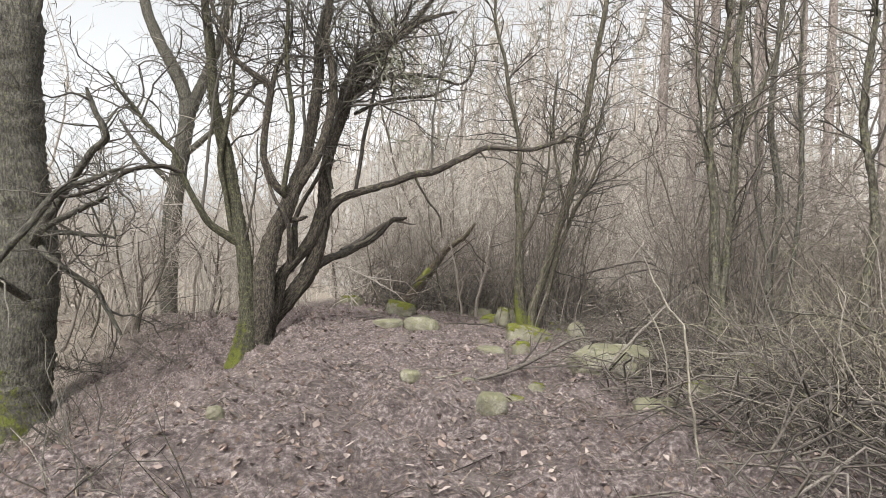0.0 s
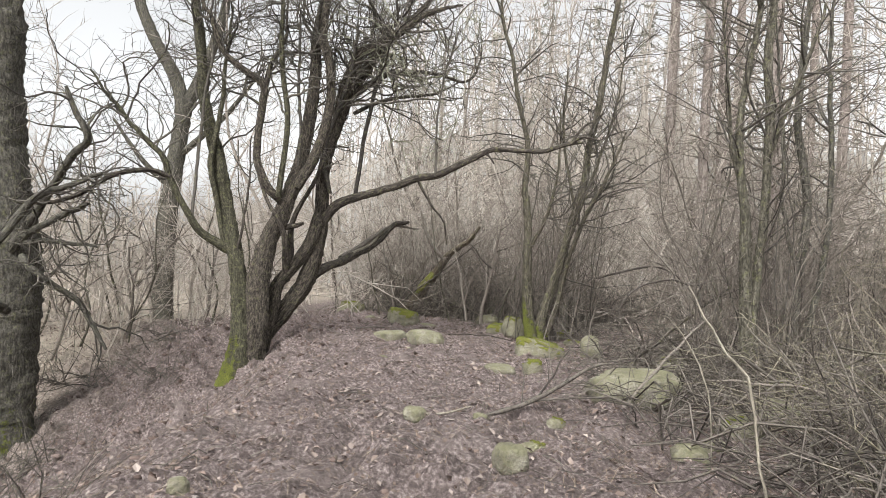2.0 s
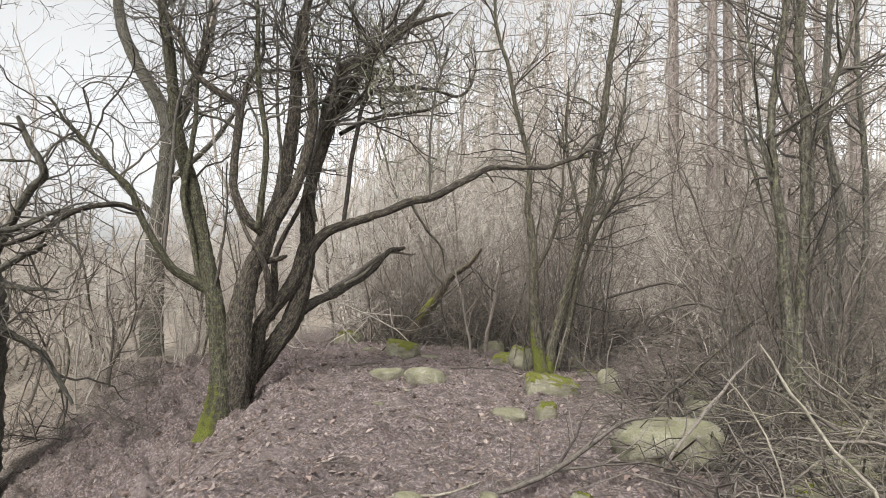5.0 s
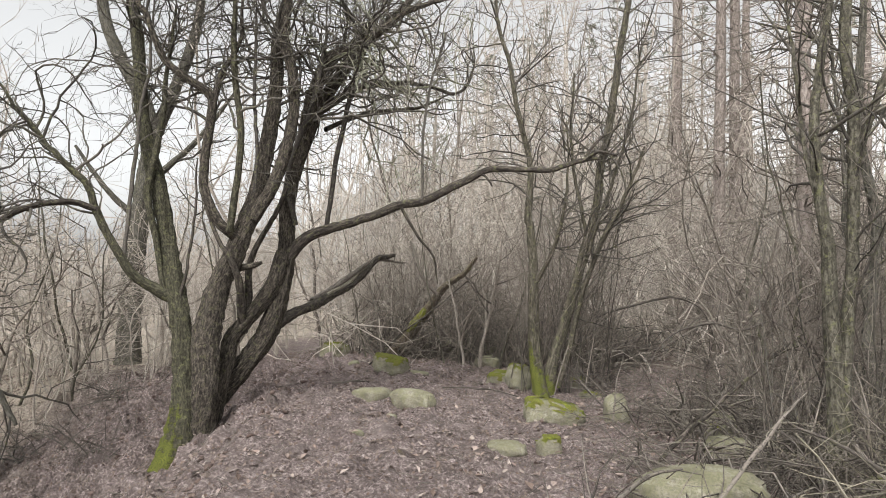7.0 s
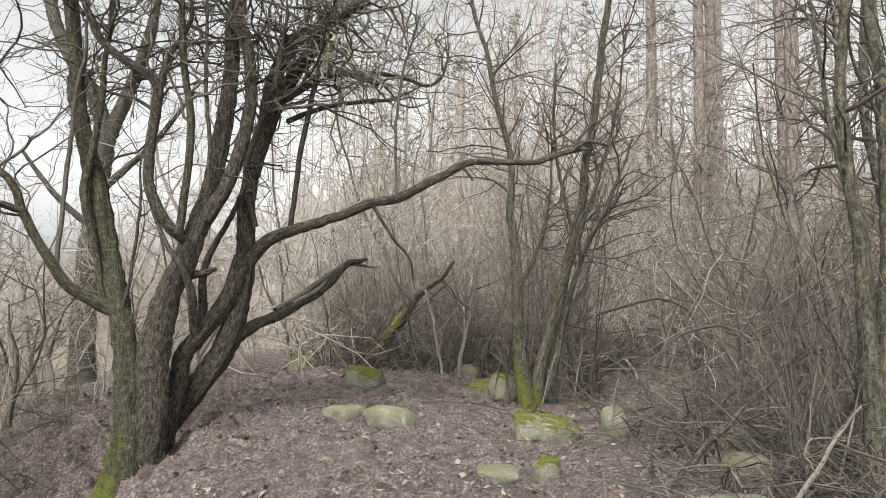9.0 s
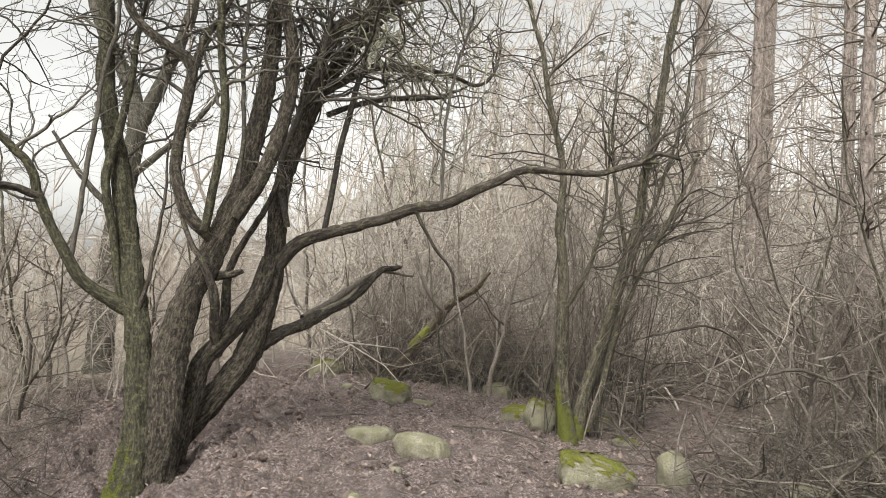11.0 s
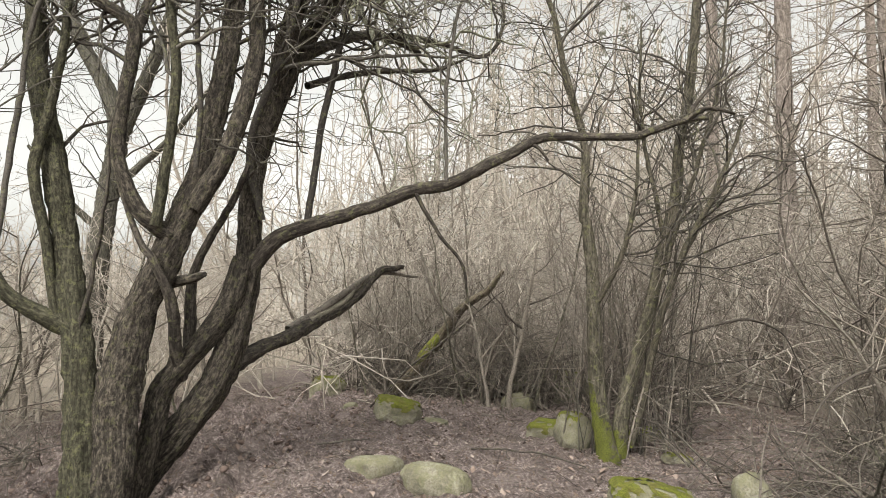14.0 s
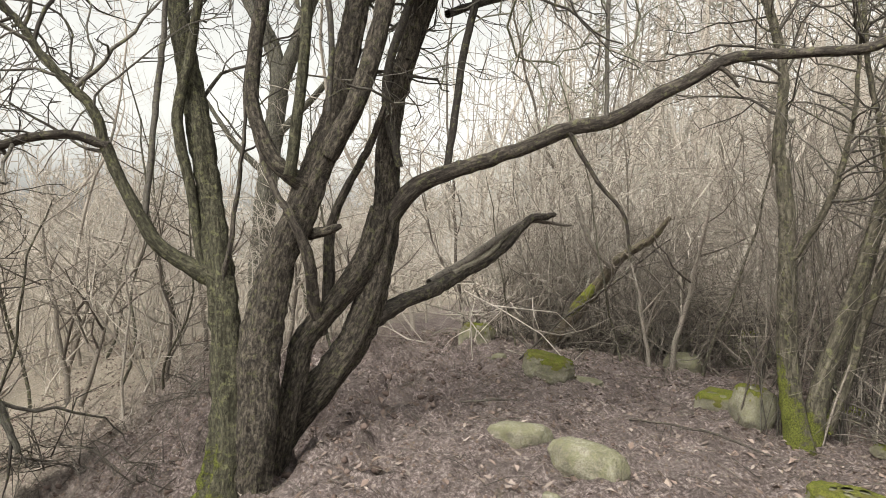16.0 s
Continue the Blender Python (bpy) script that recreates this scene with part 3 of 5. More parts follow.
limb("branch", LICHEN_TWIG, (-1.32, 11.9, 4.59, 0.042), (-1.18, 11.8, 4.24, 0.029), (-1.04, 11.7, 3.95, 0.024), (-0.94, 11.6, 3.48, 0.008), crown=0.5)
limb("shoot", TWIG_BARK, (-1.95, 11.7, 3.15, 0.028), (-1.83, 11.8, 3.67, 0.026), (-1.71, 11.9, 4.15, 0.022), (-1.6, 12.0, 4.8, 0.012))
limb("branch", LIMB_BARK, (-0.6, 11.7, 2.52, 0.02), (-0.36, 11.75, 2.16, 0.016), (-0.15, 11.8, 1.9, 0.014), (-0.1, 11.9, 1.57, 0.007), crown=0, parent=LONG_LIMB)
limb("branch", OLD_BARK, (-2.5, 11.2, 1.6, 0.05), (-2.25, 11.1, 1.64, 0.037), (-2.12, 11.05, 1.67, 0.02), crown=0, blunt=True, label="dark broken stub")
limb("limb", LIMB_BARK, (-2.44, 11.42, 0.82, 0.05), (-2.43, 11.24, 1.12, 0.05), (-2.41, 11.06, 1.48, 0.045), (-2.52, 10.93, 1.8, 0.03), (-2.72, 10.9, 2.2, 0.02), (-2.85, 10.9, 2.7, 0.012), crown=0)
limb("limb", LIMB_BARK, (-2.42, 11.45, 1.0, 0.055), (-2.45, 11.5, 1.66, 0.046), (-2.32, 11.5, 2.04, 0.036), (-2.09, 11.5, 2.48, 0.027), (-1.95, 11.5, 2.9, 0.02), crown=0)
limb("shoot", TWIG_BARK, (-1.93, 11.6, 2.2, 0.033), (-2.05, 11.5, 2.71, 0.038), (-1.97, 11.4, 3.12, 0.038), (-1.82, 11.4, 3.58, 0.034), (-1.7, 11.4, 4.09, 0.03), (-1.62, 11.4, 4.7, 0.02), rough=0.06)
limb("shoot", TWIG_BARK, (-2.28, 11.0, 2.5, 0.022), (-2.3, 10.98, 3.2, 0.022), (-2.38, 10.98, 3.9, 0.02), (-2.42, 11.0, 4.8, 0.012))
limb("shoot", TWIG_BARK, (-3.72, 10.83, 1.6, 0.022), (-3.75, 10.85, 2.3, 0.024), (-3.76, 10.9, 3.1, 0.022), (-3.72, 10.95, 4.0, 0.018), (-3.78, 11.0, 5.0, 0.008))
limb("shoot", LIMB_BARK, (-3.12, 11.0, 1.0, 0.028), (-3.02, 10.98, 1.5, 0.02), (-2.95, 11.0, 2.2, 0.016), (-3.0, 11.05, 2.9, 0.009))


def crown_of(name, label, parent, starts, mat, seed, density, length, level=2, droop=0.0, pick=None, singly=False, stout=(0.008, 0.018), **kw):
    """Shoots all along the outer shares of limbs: one mesh, or, singly, a part for each."""
    rg, w = random.Random(seed), Wood()
    for pts, rad, share in starts:
        n = len(pts)
        lo = int(n * (1 - share))
        run = float(np.linalg.norm(np.diff(pts[lo:], axis=0), axis=1).sum())
        for _ in range(max(2, int(run * density))):
            i = rg.randrange(lo, n - 1) if n - 1 > lo else n - 2
            p, t = Vector(pts[i]), Vector(pts[min(i + 1, n - 1)] - pts[max(i - 1, 0)]).normalized()
            if pick and not pick(p):
                continue
            axis = t.orthogonal()
            axis.rotate(Matrix.Rotation(rg.uniform(0, 6.283), 3, t))
            d = t.copy()
            d.rotate(Matrix.Rotation(radians(rg.uniform(25, 80)), 3, axis))
            grow(w, p, d, length * rg.uniform(0.5, 1.3), min(rad[i] * 0.6, rg.uniform(*stout)), level, rg, lift=droop, **kw)
            if singly:
                part(name, w.mesh(name, mat), parent, label)
                w = Wood()
    if not singly:
        tagged(part(name, w.mesh(name, mat), parent, label), kind="stuff")


crown_of("crown", "long dark crooked bare branches", TREE, [(p, r, min(1.0, 1.6 * c)) for p, r, c in CROWN_STARTS], TWIG_BARK, 10, 4.3, 1.9, 2, 0.015, pick=lambda p: p.z > 2.4, stout=(0.011, 0.022), per_metre=3.4, bend=0.27, least=0.0045, spread=(30, 70), seg=0.11)
crown_of("crown", "fine dark bare twigs", TREE, CROWN_STARTS, TWIG_BARK, 11, 5.2, 1.0, 2, 0.01, per_metre=4.2, bend=0.32, least=0.0035, seg=0.1)
crown_of("crown", "tangled pale lichen-covered twigs", TREE, CROWN_STARTS, LICHEN_TWIG, 12, 3.4, 1.5, 2, -0.06, pick=lambda p: p.x > -2.1 and p.z > 3.4, stout=(0.013, 0.026), per_metre=3.0, bend=0.33, least=0.008, seg=0.12)


# ---- other trees ----
def tree(name, label, at, limbs, bark_mat, twig_mat, seed, density, length, level=2, group="", crown_label="", slim=(0.9, 0.85), **kw):
    """A tree from limbs of (x, y, z, radius) knots, with its shoots."""
    t = thing(name, label, "tree", at, group)
    starts = []
    for i, knots in enumerate(limbs):
        limb("trunk" if i == 0 else "limb", bark_mat[min(i, 1)], *knots, parent=t, keep=starts, crown=0.75 if i else 0.6, rough=0.1, slim=slim[min(i, 1)])
    crown_of("crown", crown_label, t, starts, twig_mat, seed, density, length, level, **kw)
    return t


tree("mossy_tree", "leafless two-stemmed tree, feet wrapped in bright moss", (1.55, 13.3, 0.0), [
    [(1.5, 13.2, -0.12, 0.17), (1.47, 13.22, 0.1, 0.125), (1.41, 13.25, 0.36, 0.105), (1.37, 13.3, 0.76, 0.098), (1.33, 13.3, 1.41, 0.086), (1.3, 13.35, 2.09, 0.075), (1.23, 13.4, 2.78, 0.062), (1.26, 13.5, 3.52, 0.046), (1.04, 13.6, 4.44, 0.04), (0.89, 13.7, 5.26, 0.035), (0.65, 13.8, 6.04, 0.03), (0.5, 13.9, 7.5, 0.012)],
    [(1.6, 13.3, -0.1, 0.15), (1.61, 13.3, 0.1, 0.118), (1.66, 13.35, 0.51, 0.112), (1.8, 13.4, 0.97, 0.107), (1.96, 13.4, 1.58, 0.101), (2.1, 13.45, 2.2, 0.089), (2.28, 13.5, 2.91, 0.084), (2.34, 13.5, 3.56, 0.078), (2.51, 13.6, 4.49, 0.072), (2.62, 13.7, 5.46, 0.068), (2.74, 13.75, 6.13, 0.06), (2.9, 13.8, 8.0, 0.03)],
    [(1.74, 13.35, 0.1, 0.06), (1.96, 13.4, 0.92, 0.053), (2.06, 13.3, 1.52, 0.047), (2.29, 13.2, 2.25, 0.04), (2.58, 13.1, 2.92, 0.03), (2.87, 13.0, 3.79, 0.015)],
    [(2.15, 13.45, 2.4, 0.03), (2.0, 13.3, 3.0, 0.026), (1.9, 13.3, 3.8, 0.022), (1.95, 13.4, 5.0, 0.012)],
    [(1.95, 13.4, 1.5, 0.03), (2.3, 13.3, 2.6, 0.026), (2.7, 13.3, 4.0, 0.022), (2.9, 13.4, 5.6, 0.012)],
    [(1.32, 13.3, 1.6, 0.035), (1.6, 13.2, 2.2, 0.03), (1.75, 13.2, 3.0, 0.02), (1.7, 13.2, 4.2, 0.01)],
], (MOSSY_BARK, FOOT_BARK), TWIG_BARK, 21, 11, 1.2, 2, per_metre=3.4, bend=0.2, droop=0.04, least=0.0045, crown_label="fine upright bare twigs", slim=(0.85, 0.6))

tree("thicket_tree", "slim leafless tree with several greenish stems in the brush", (3.25, 8.8, 0.0), [
    [(3.2, 8.8, -0.15, 0.112), (3.22, 8.8, 0.47, 0.083), (3.21, 8.8, 0.91, 0.075), (3.17, 8.8, 1.44, 0.061), (3.15, 8.8, 1.98, 0.051), (3.07, 8.8, 2.44, 0.044), (3.06, 8.85, 3.01, 0.038), (3.17, 8.9, 3.62, 0.035), (3.27, 8.95, 4.14, 0.032), (3.4, 9.0, 5.6, 0.015)],
    [(3.27, 8.82, -0.15, 0.090), (3.26, 8.8, 0.65, 0.060), (3.3, 8.8, 1.36, 0.050), (3.35, 8.8, 1.99, 0.047), (3.36, 8.8, 2.54, 0.046), (3.41, 8.85, 3.03, 0.051), (3.38, 8.9, 3.48, 0.048), (3.39, 8.95, 3.9, 0.045), (3.44, 9.0, 4.17, 0.041), (3.6, 9.1, 5.6, 0.019)],
    [(3.36, 8.8, 2.5, 0.034), (3.49, 8.8, 2.92, 0.031), (3.62, 8.8, 3.26, 0.028), (3.9, 8.8, 4.2, 0.015)],
    [(3.15, 8.8, 2.0, 0.022), (2.95, 8.8, 2.8, 0.018), (2.85, 8.85, 3.8, 0.012), (2.8, 8.9, 4.6, 0.006)],
], (THICKET_BARK, THICKET_BARK), TWIG_BARK, 22, 9, 0.9, 2, per_metre=3.6, bend=0.16, droop=0.05, crown_label="fine bare twigs")

tree("thicket_tree", "slim leafless greyish tree standing deep in the brush", (4.9, 11.0, 0.0), [
    [(4.9, 11.0, -0.1, 0.074), (4.85, 11.0, 1.2, 0.059), (4.95, 11.0, 2.4, 0.053), (4.8, 11.05, 3.6, 0.046), (4.9, 11.1, 5.0, 0.037), (5.0, 11.1, 7.0, 0.019)],
    [(4.95, 11.0, 0.3, 0.050), (5.2, 11.0, 1.5, 0.043), (5.3, 11.0, 2.9, 0.038), (5.25, 11.0, 4.2, 0.031), (5.4, 11.1, 6.0, 0.015)],
    [(4.87, 11.0, 1.4, 0.031), (4.6, 11.0, 2.4, 0.028), (4.55, 11.0, 3.6, 0.022), (4.4, 11.0, 5.2, 0.010)],
], (GREY_BARK, GREY_BARK), TWIG_BARK, 23, 5, 1.0, 2, per_metre=3.4, bend=0.14, droop=0.06, crown_label="fine bare twigs")

tree("thicket_tree", "crooked leafless greenish tree among brush", (4.6, 8.2, 0.0), [
    [(4.6, 8.2, -0.1, 0.062), (4.5, 8.2, 0.9, 0.050), (4.6, 8.2, 1.9, 0.043), (4.45, 8.2, 3.0, 0.037), (4.6, 8.2, 4.3, 0.028), (4.7, 8.3, 6.0, 0.012)],
    [(4.6, 8.2, 0.2, 0.037), (4.9, 8.1, 1.3, 0.034), (5.0, 8.1, 2.6, 0.028), (5.2, 8.1, 4.2, 0.015)],
], (THICKET_BARK, THICKET_BARK), TWIG_BARK, 24, 8, 1.0, 2, per_metre=3.4, bend=0.16, droop=0.05, crown_label="fine bare twigs")

tree("big_tree", "thick old grey tree on the lower ground, mossy trunk", (-6.65, 11.45, -2.0), [
    [(-6.55, 11.35, -2.5, 0.62), (-6.66, 11.45, -1.9, 0.48), (-6.7, 11.5, -1.4, 0.435), (-6.72, 11.5, -0.58, 0.42), (-6.77, 11.5, 0.52, 0.435), (-6.94, 11.5, 1.44, 0.405), (-7.21, 11.5, 2.64, 0.393), (-7.36, 11.5, 3.87, 0.377), (-7.42, 11.5, 4.64, 0.36), (-7.75, 11.5, 5.4, 0.261), (-8.2, 11.5, 6.6, 0.17), (-8.4, 11.5, 8.2, 0.08)],
    [(-7.3, 11.5, 4.1, 0.22), (-7.14, 11.5, 4.75, 0.15), (-7.07, 11.5, 5.34, 0.123), (-6.8, 11.4, 6.6, 0.08), (-6.6, 11.3, 8.0, 0.03)],
    [(-6.6, 11.25, 1.0, 0.13), (-5.96, 10.8, 1.6, 0.095), (-5.4, 10.4, 2.08, 0.083), (-5.09, 10.2, 2.35, 0.081), (-4.8, 10.0, 2.53, 0.066), (-4.96, 9.9, 2.89, 0.05), (-5.05, 9.8, 3.13, 0.02)],
    [(-6.4, 11.0, 0.1, 0.1), (-5.95, 9.6, 0.5, 0.09), (-5.75, 9.5, 0.74, 0.089), (-5.49, 9.6, 1.17, 0.082), (-5.29, 9.7, 1.58, 0.074), (-5.14, 9.8, 1.76, 0.06), (-4.9, 9.9, 1.87, 0.042), (-4.52, 9.9, 2.05, 0.018)],
    [(-6.55, 11.2, 1.1, 0.11), (-5.71, 10.6, 1.34, 0.072), (-5.05, 10.2, 1.54, 0.052), (-4.62, 10.0, 1.66, 0.02)],
    [(-6.4, 11.1, 1.12, 0.07), (-5.52, 10.6, 1.16, 0.038), (-4.64, 10.2, 1.12, 0.014)],
    [(-6.4, 11.2, 0.9, 0.08), (-5.74, 10.5, 0.77, 0.066), (-5.49, 10.6, 0.55, 0.058), (-5.23, 10.8, 0.34, 0.05), (-5.03, 10.8, 0.07, 0.04), (-4.78, 10.8, -0.3, 0.02)],
], (GREY_BARK, GREY_BARK), TWIG_BARK, 25, 7, 1.0, 2, per_metre=3.4, bend=0.28, droop=0.0, crown_label="bare angular twigs", slim=(1.0, 0.42), least=0.005)

tree("forked_tree", "tall grey forked tree beyond the mound, mossy foot", (-9.0, 21.0, -1.2), [
    [(-8.9, 20.9, -1.6, 0.48), (-9.0, 21.0, -0.7, 0.36), (-9.06, 21.0, 0.13, 0.335), (-9.09, 21.0, 2.17, 0.308), (-9.0, 21.0, 4.07, 0.276), (-8.92, 21.0, 5.65, 0.26), (-9.26, 21.0, 6.7, 0.226), (-10.15, 21.0, 8.11, 0.193), (-10.69, 21.0, 9.37, 0.17), (-11.0, 21.0, 11.4, 0.1)],
    [(-8.93, 21.0, 5.4, 0.22), (-8.24, 21.0, 7.44, 0.174), (-7.88, 21.0, 8.87, 0.157), (-7.79, 21.0, 10.32, 0.12), (-7.6, 21.0, 12.0, 0.06)],
    [(-8.95, 21.0, 4.2, 0.12), (-8.2, 20.8, 4.8, 0.1), (-7.3, 20.6, 5.6, 0.08), (-6.4, 20.5, 6.9, 0.04)],
    [(-9.05, 21.0, 3.2, 0.1), (-9.9, 20.7, 4.0, 0.08), (-10.8, 20.5, 5.2, 0.04)],
], (GREY_BARK, GREY_BARK), TWIG_BARK, 26, 3.2, 1.9, 2, per_metre=2.2, bend=0.16, droop=0.03, crown_label="long bare twigs")


def pine(x, y, r, tall, seed):
    """A straight pine with knots and whorls of dead side branches."""
    rg = random.Random(seed)
    z0 = ground_z(x, y)
    t = thing("pine_tree", "tall straight pine with pinkish bark and dead side branches", "tree", (x, y, z0), "pines beyond the thicket")
    lean = rg.uniform(-0.012, 0.012)
    knots = [(x + lean * (z - z0) + rg.uniform(-0.02, 0.02), y, z, r * (1.2 if z < z0 else 1.0 - 0.35 * (z - z0) / tall)) for z in np.linspace(z0 - 0.2, z0 + tall, 9)]
    near = seed < 104
    limb("trunk", PINE_BARK, *knots, parent=t, slim=1.0, keep=None, rough=0.05, step=0.3, label="pinkish flaking trunk")
    w = Wood()
    z = z0 + 1.6
    while z < z0 + tall:
        for k in range(rg.randint(2, 5)):
            a = rg.uniform(0, 6.283)
            cx = x + lean * (z - z0)
            p = Vector((cx + math.cos(a) * r * 0.8, y + math.sin(a) * r * 0.8, z + rg.uniform(-0.06, 0.06)))
            long = rg.uniform(0.2, 0.7) if z < z0 + 3 else rg.uniform(0.5, 2.2)
            grow(w, p, (math.cos(a), math.sin(a), rg.uniform(-0.1, 0.35)), long, 0.02 if long > 0.8 else 0.016, 1, rg, 0.1, 0.01, 3.2, seg=0.3, least=0.006)
            if near:
                part("side_branch", w.mesh("side_branch", SHRUB_BARK), t)
                w = Wood()
        z += rg.uniform(0.4, 0.75)
    if not near:
        tagged(part("dead_branch_mass", w.mesh("dead_branch_mass", SHRUB_BARK), t, "dead grey side branches"), kind="stuff")


for i, (x, y, r, tall) in enumerate(((7.85, 26.3, 0.23, 17), (6.68, 19.7, 0.155, 15), (8.45, 22.8, 0.19, 16), (6.43, 15.3, 0.12, 13), (10.9, 28.0, 0.19, 16), (11.8, 22.0, 0.17, 15), (14.0, 28.0, 0.2, 16), (15.0, 24.0, 0.2, 15), (8.0, 18.2, 0.12, 13))):
    pine(x, y, r, tall, 100 + i)

# a dead leaning stem with moss, back of the clearing
log = thing("leaning_log", "dead leaning trunk with bright moss along its top", "log", (-1.27, 18.0, 0.0))
limb("trunk", LOG_BARK, (-1.35, 18.0, -0.08, 0.17), (-1.27, 18.0, 0.11, 0.15), (-1.09, 18.0, 0.36, 0.142), (-0.84, 18.0, 0.64, 0.143), (-0.58, 18.0, 1.04, 0.143), (-0.21, 17.5, 1.59, 0.106), (0.19, 17.0, 1.91, 0.07), (0.5, 16.8, 2.3, 0.03), parent=log, keep=None, rough=0.12)
limb("moss_cushion", MOSS, (-1.0, 17.95, 0.55, 0.03), (-0.92, 17.93, 0.66, 0.1), (-0.74, 17.93, 0.9, 0.115), (-0.6, 17.93, 1.1, 0.09), (-0.5, 17.93, 1.2, 0.03), parent=log, keep=None, rough=0.2, label="bright yellow-green moss")
limb("branch", DEAD_WOOD, (-0.3, 17.6, 1.45, 0.05), (-0.7, 17.3, 1.9, 0.04), (-0.95, 17.1, 2.6, 0.02), parent=log, keep=None)


# ---- stones ----
def stone(x, y, size, turn=0.0, sink=0.3, seed=1, cap=0.0, lift=0.0, blocky=0.85, label=""):
    """A rounded fieldstone sunk into the soil; cap: how far moss covers it."""
    w, d, h = size
    rg = np.random.RandomState(seed)
    bm = bmesh.new()
    bmesh.ops.create_icosphere(bm, subdivisions=5 if w > 0.6 else 4, radius=1.0)
    off = Vector(rg.uniform(-50, 50, 3))
    for v in bm.verts:
        p = v.co.copy()
        q = Vector([math.copysign(abs(c) ** (1 - 0.35 * blocky), c) for c in p])
        k = 1 + 0.16 * noise.noise(p * 0.9 + off) + 0.11 * noise.noise(p * 2.1 + off) + 0.05 * noise.noise(p * 5 + off) + 0.02 * noise.noise(p * 12 + off)
        v.co = Vector((q.x * w / 2, q.y * d / 2, q.z * h / 2)) * k
    z = ground_z(x, y) + h * (0.5 - sink) + lift
    me = bpy.data.meshes.new("stone")
    bm.to_mesh(me)
    me.materials.append(STONE)
    me.polygons.foreach_set("use_smooth", np.full(len(me.polygons), True))
    ob = new("stone", me)
    ob.location, ob.rotation_euler = (x, y, z), (radians(rg.uniform(-8, 8)), radians(rg.uniform(-8, 8)), radians(turn))
    tagged(ob, label or ("grey fieldstone with a cushion of bright moss, half sunk in soil" if cap else "rounded buff-grey fieldstone half sunk in the soil"), "stone", "stones round the clearing")
    if cap:
        gone = []
        for v in bm.verts:
            p = v.co
            e = p.z / (h / 2) + 0.65 * noise.noise(p * 7 + off) + 0.6 * noise.noise(p * 19 + off) + 0.35 * noise.noise(p * 45 + off) - 0.15
            if e < 1.0 - cap:
                gone.append(v)
            else:
                g = min(1.0, (e - 1.0 + cap) / 0.3)
                v.co = p + Vector((p.x / w, p.y / d, p.z / h * 1.6)).normalized() * (0.001 + g * (0.011 + 0.012 * noise.noise(p * 34 + off)))
        bmesh.ops.delete(bm, geom=gone, context="VERTS")
        me2 = bpy.data.meshes.new("moss_cushion")
        bm.to_mesh(me2)
        me2.materials.append(MOSS)
        me2.polygons.foreach_set("use_smooth", np.full(len(me2.polygons), True))
        mo = new("moss_cushion", me2)
        mo.parent = ob
        tagged(mo, "bright yellow-green moss cushion")
    bm.free()
    return ob


stone(-0.92, 12.16, (0.58, 0.27, 0.24), -6, 0.26, 1, label="long buff stone lying beside its fellow on soil")
stone(-0.30, 11.5, (0.64, 0.28, 0.30), -30, 0.24, 2, label="long rounded buff stone lying on the trodden soil")
stone(-0.98, 14.9, (0.62, 0.5, 0.36), 10, 0.32, 3, cap=0.7)
stone(-0.48, 15.0, (0.42, 0.32, 0.2), -20, 0.4, 4)
stone(-2.66, 18.2, (0.66, 0.55, 0.56), 15, 0.2, 5, cap=0.35)
stone(-0.76, 10.2, (0.13, 0.10, 0.12), 30, 0.25, 6, label="small pale pebble on the soil")
stone(1.38, 11.2, (0.72, 0.42, 0.36), -6, 0.3, 7, cap=0.45)
stone(1.13, 9.75, (0.24, 0.2, 0.24), 20, 0.3, 8, cap=0.65)
stone(2.12, 11.25, (0.34, 0.24, 0.46), 25, 0.25, 9, blocky=0.1, label="pointed buff stone standing upright in leaf litter")
stone(0.73, 9.85, (0.40, 0.28, 0.14), 0, 0.4, 10)
stone(3.2, 10.9, (0.42, 0.34, 0.34), 40, 0.2, 11)
stone(3.05, 10.55, (0.36, 0.34, 0.28), 10, 0.25, 12, cap=0.4)
stone(2.8, 9.75, (0.46, 0.36, 0.26), -15, 0.3, 13)
stone(1.88, 8.05, (0.84, 0.58, 0.42), -8, 0.42, 14, label="large flat-topped buff boulder half sunk in litter")
stone(3.5, 8.45, (0.6, 0.45, 0.42), 30, 0.3, 15, cap=0.3)
stone(0.55, 5.6, (0.19, 0.16, 0.18), 25, 0.25, 16, label="pale rounded cobble on leaf litter")
stone(1.01, 7.02, (0.15, 0.13, 0.11), 0, 0.4, 17, cap=0.6)
stone(0.42, 6.85, (0.11, 0.10, 0.09), 0, 0.4, 18)
stone(0.72, 6.05, (0.17, 0.13, 0.10), 10, 0.4, 19, cap=0.3)
stone(1.68, 6.05, (0.21, 0.17, 0.17), -20, 0.35, 20)
stone(1.95, 6.4, (0.22, 0.18, 0.15), 35, 0.4, 21)
stone(2.35, 6.9, (0.34, 0.28, 0.24), 5, 0.4, 22, cap=0.2)
stone(2.85, 7.35, (0.5, 0.4, 0.34), 60, 0.3, 23)
stone(-0.9, 4.75, (0.09, 0.07, 0.08), 0, 0.35, 24)
stone(-1.9, 5.1, (0.10, 0.08, 0.07), 0, 0.35, 25)
stone(0.25, 18.7, (0.85, 0.6, 0.5), 10, 0.3, 26)
stone(0.85, 17.2, (0.55, 0.45, 0.38), -10, 0.3, 27)
stone(1.05, 18.4, (0.6, 0.5, 0.6), 30, 0.25, 28)
stone(1.9, 18.0, (0.7, 0.6, 0.7), 0, 0.2, 29, cap=0.3)
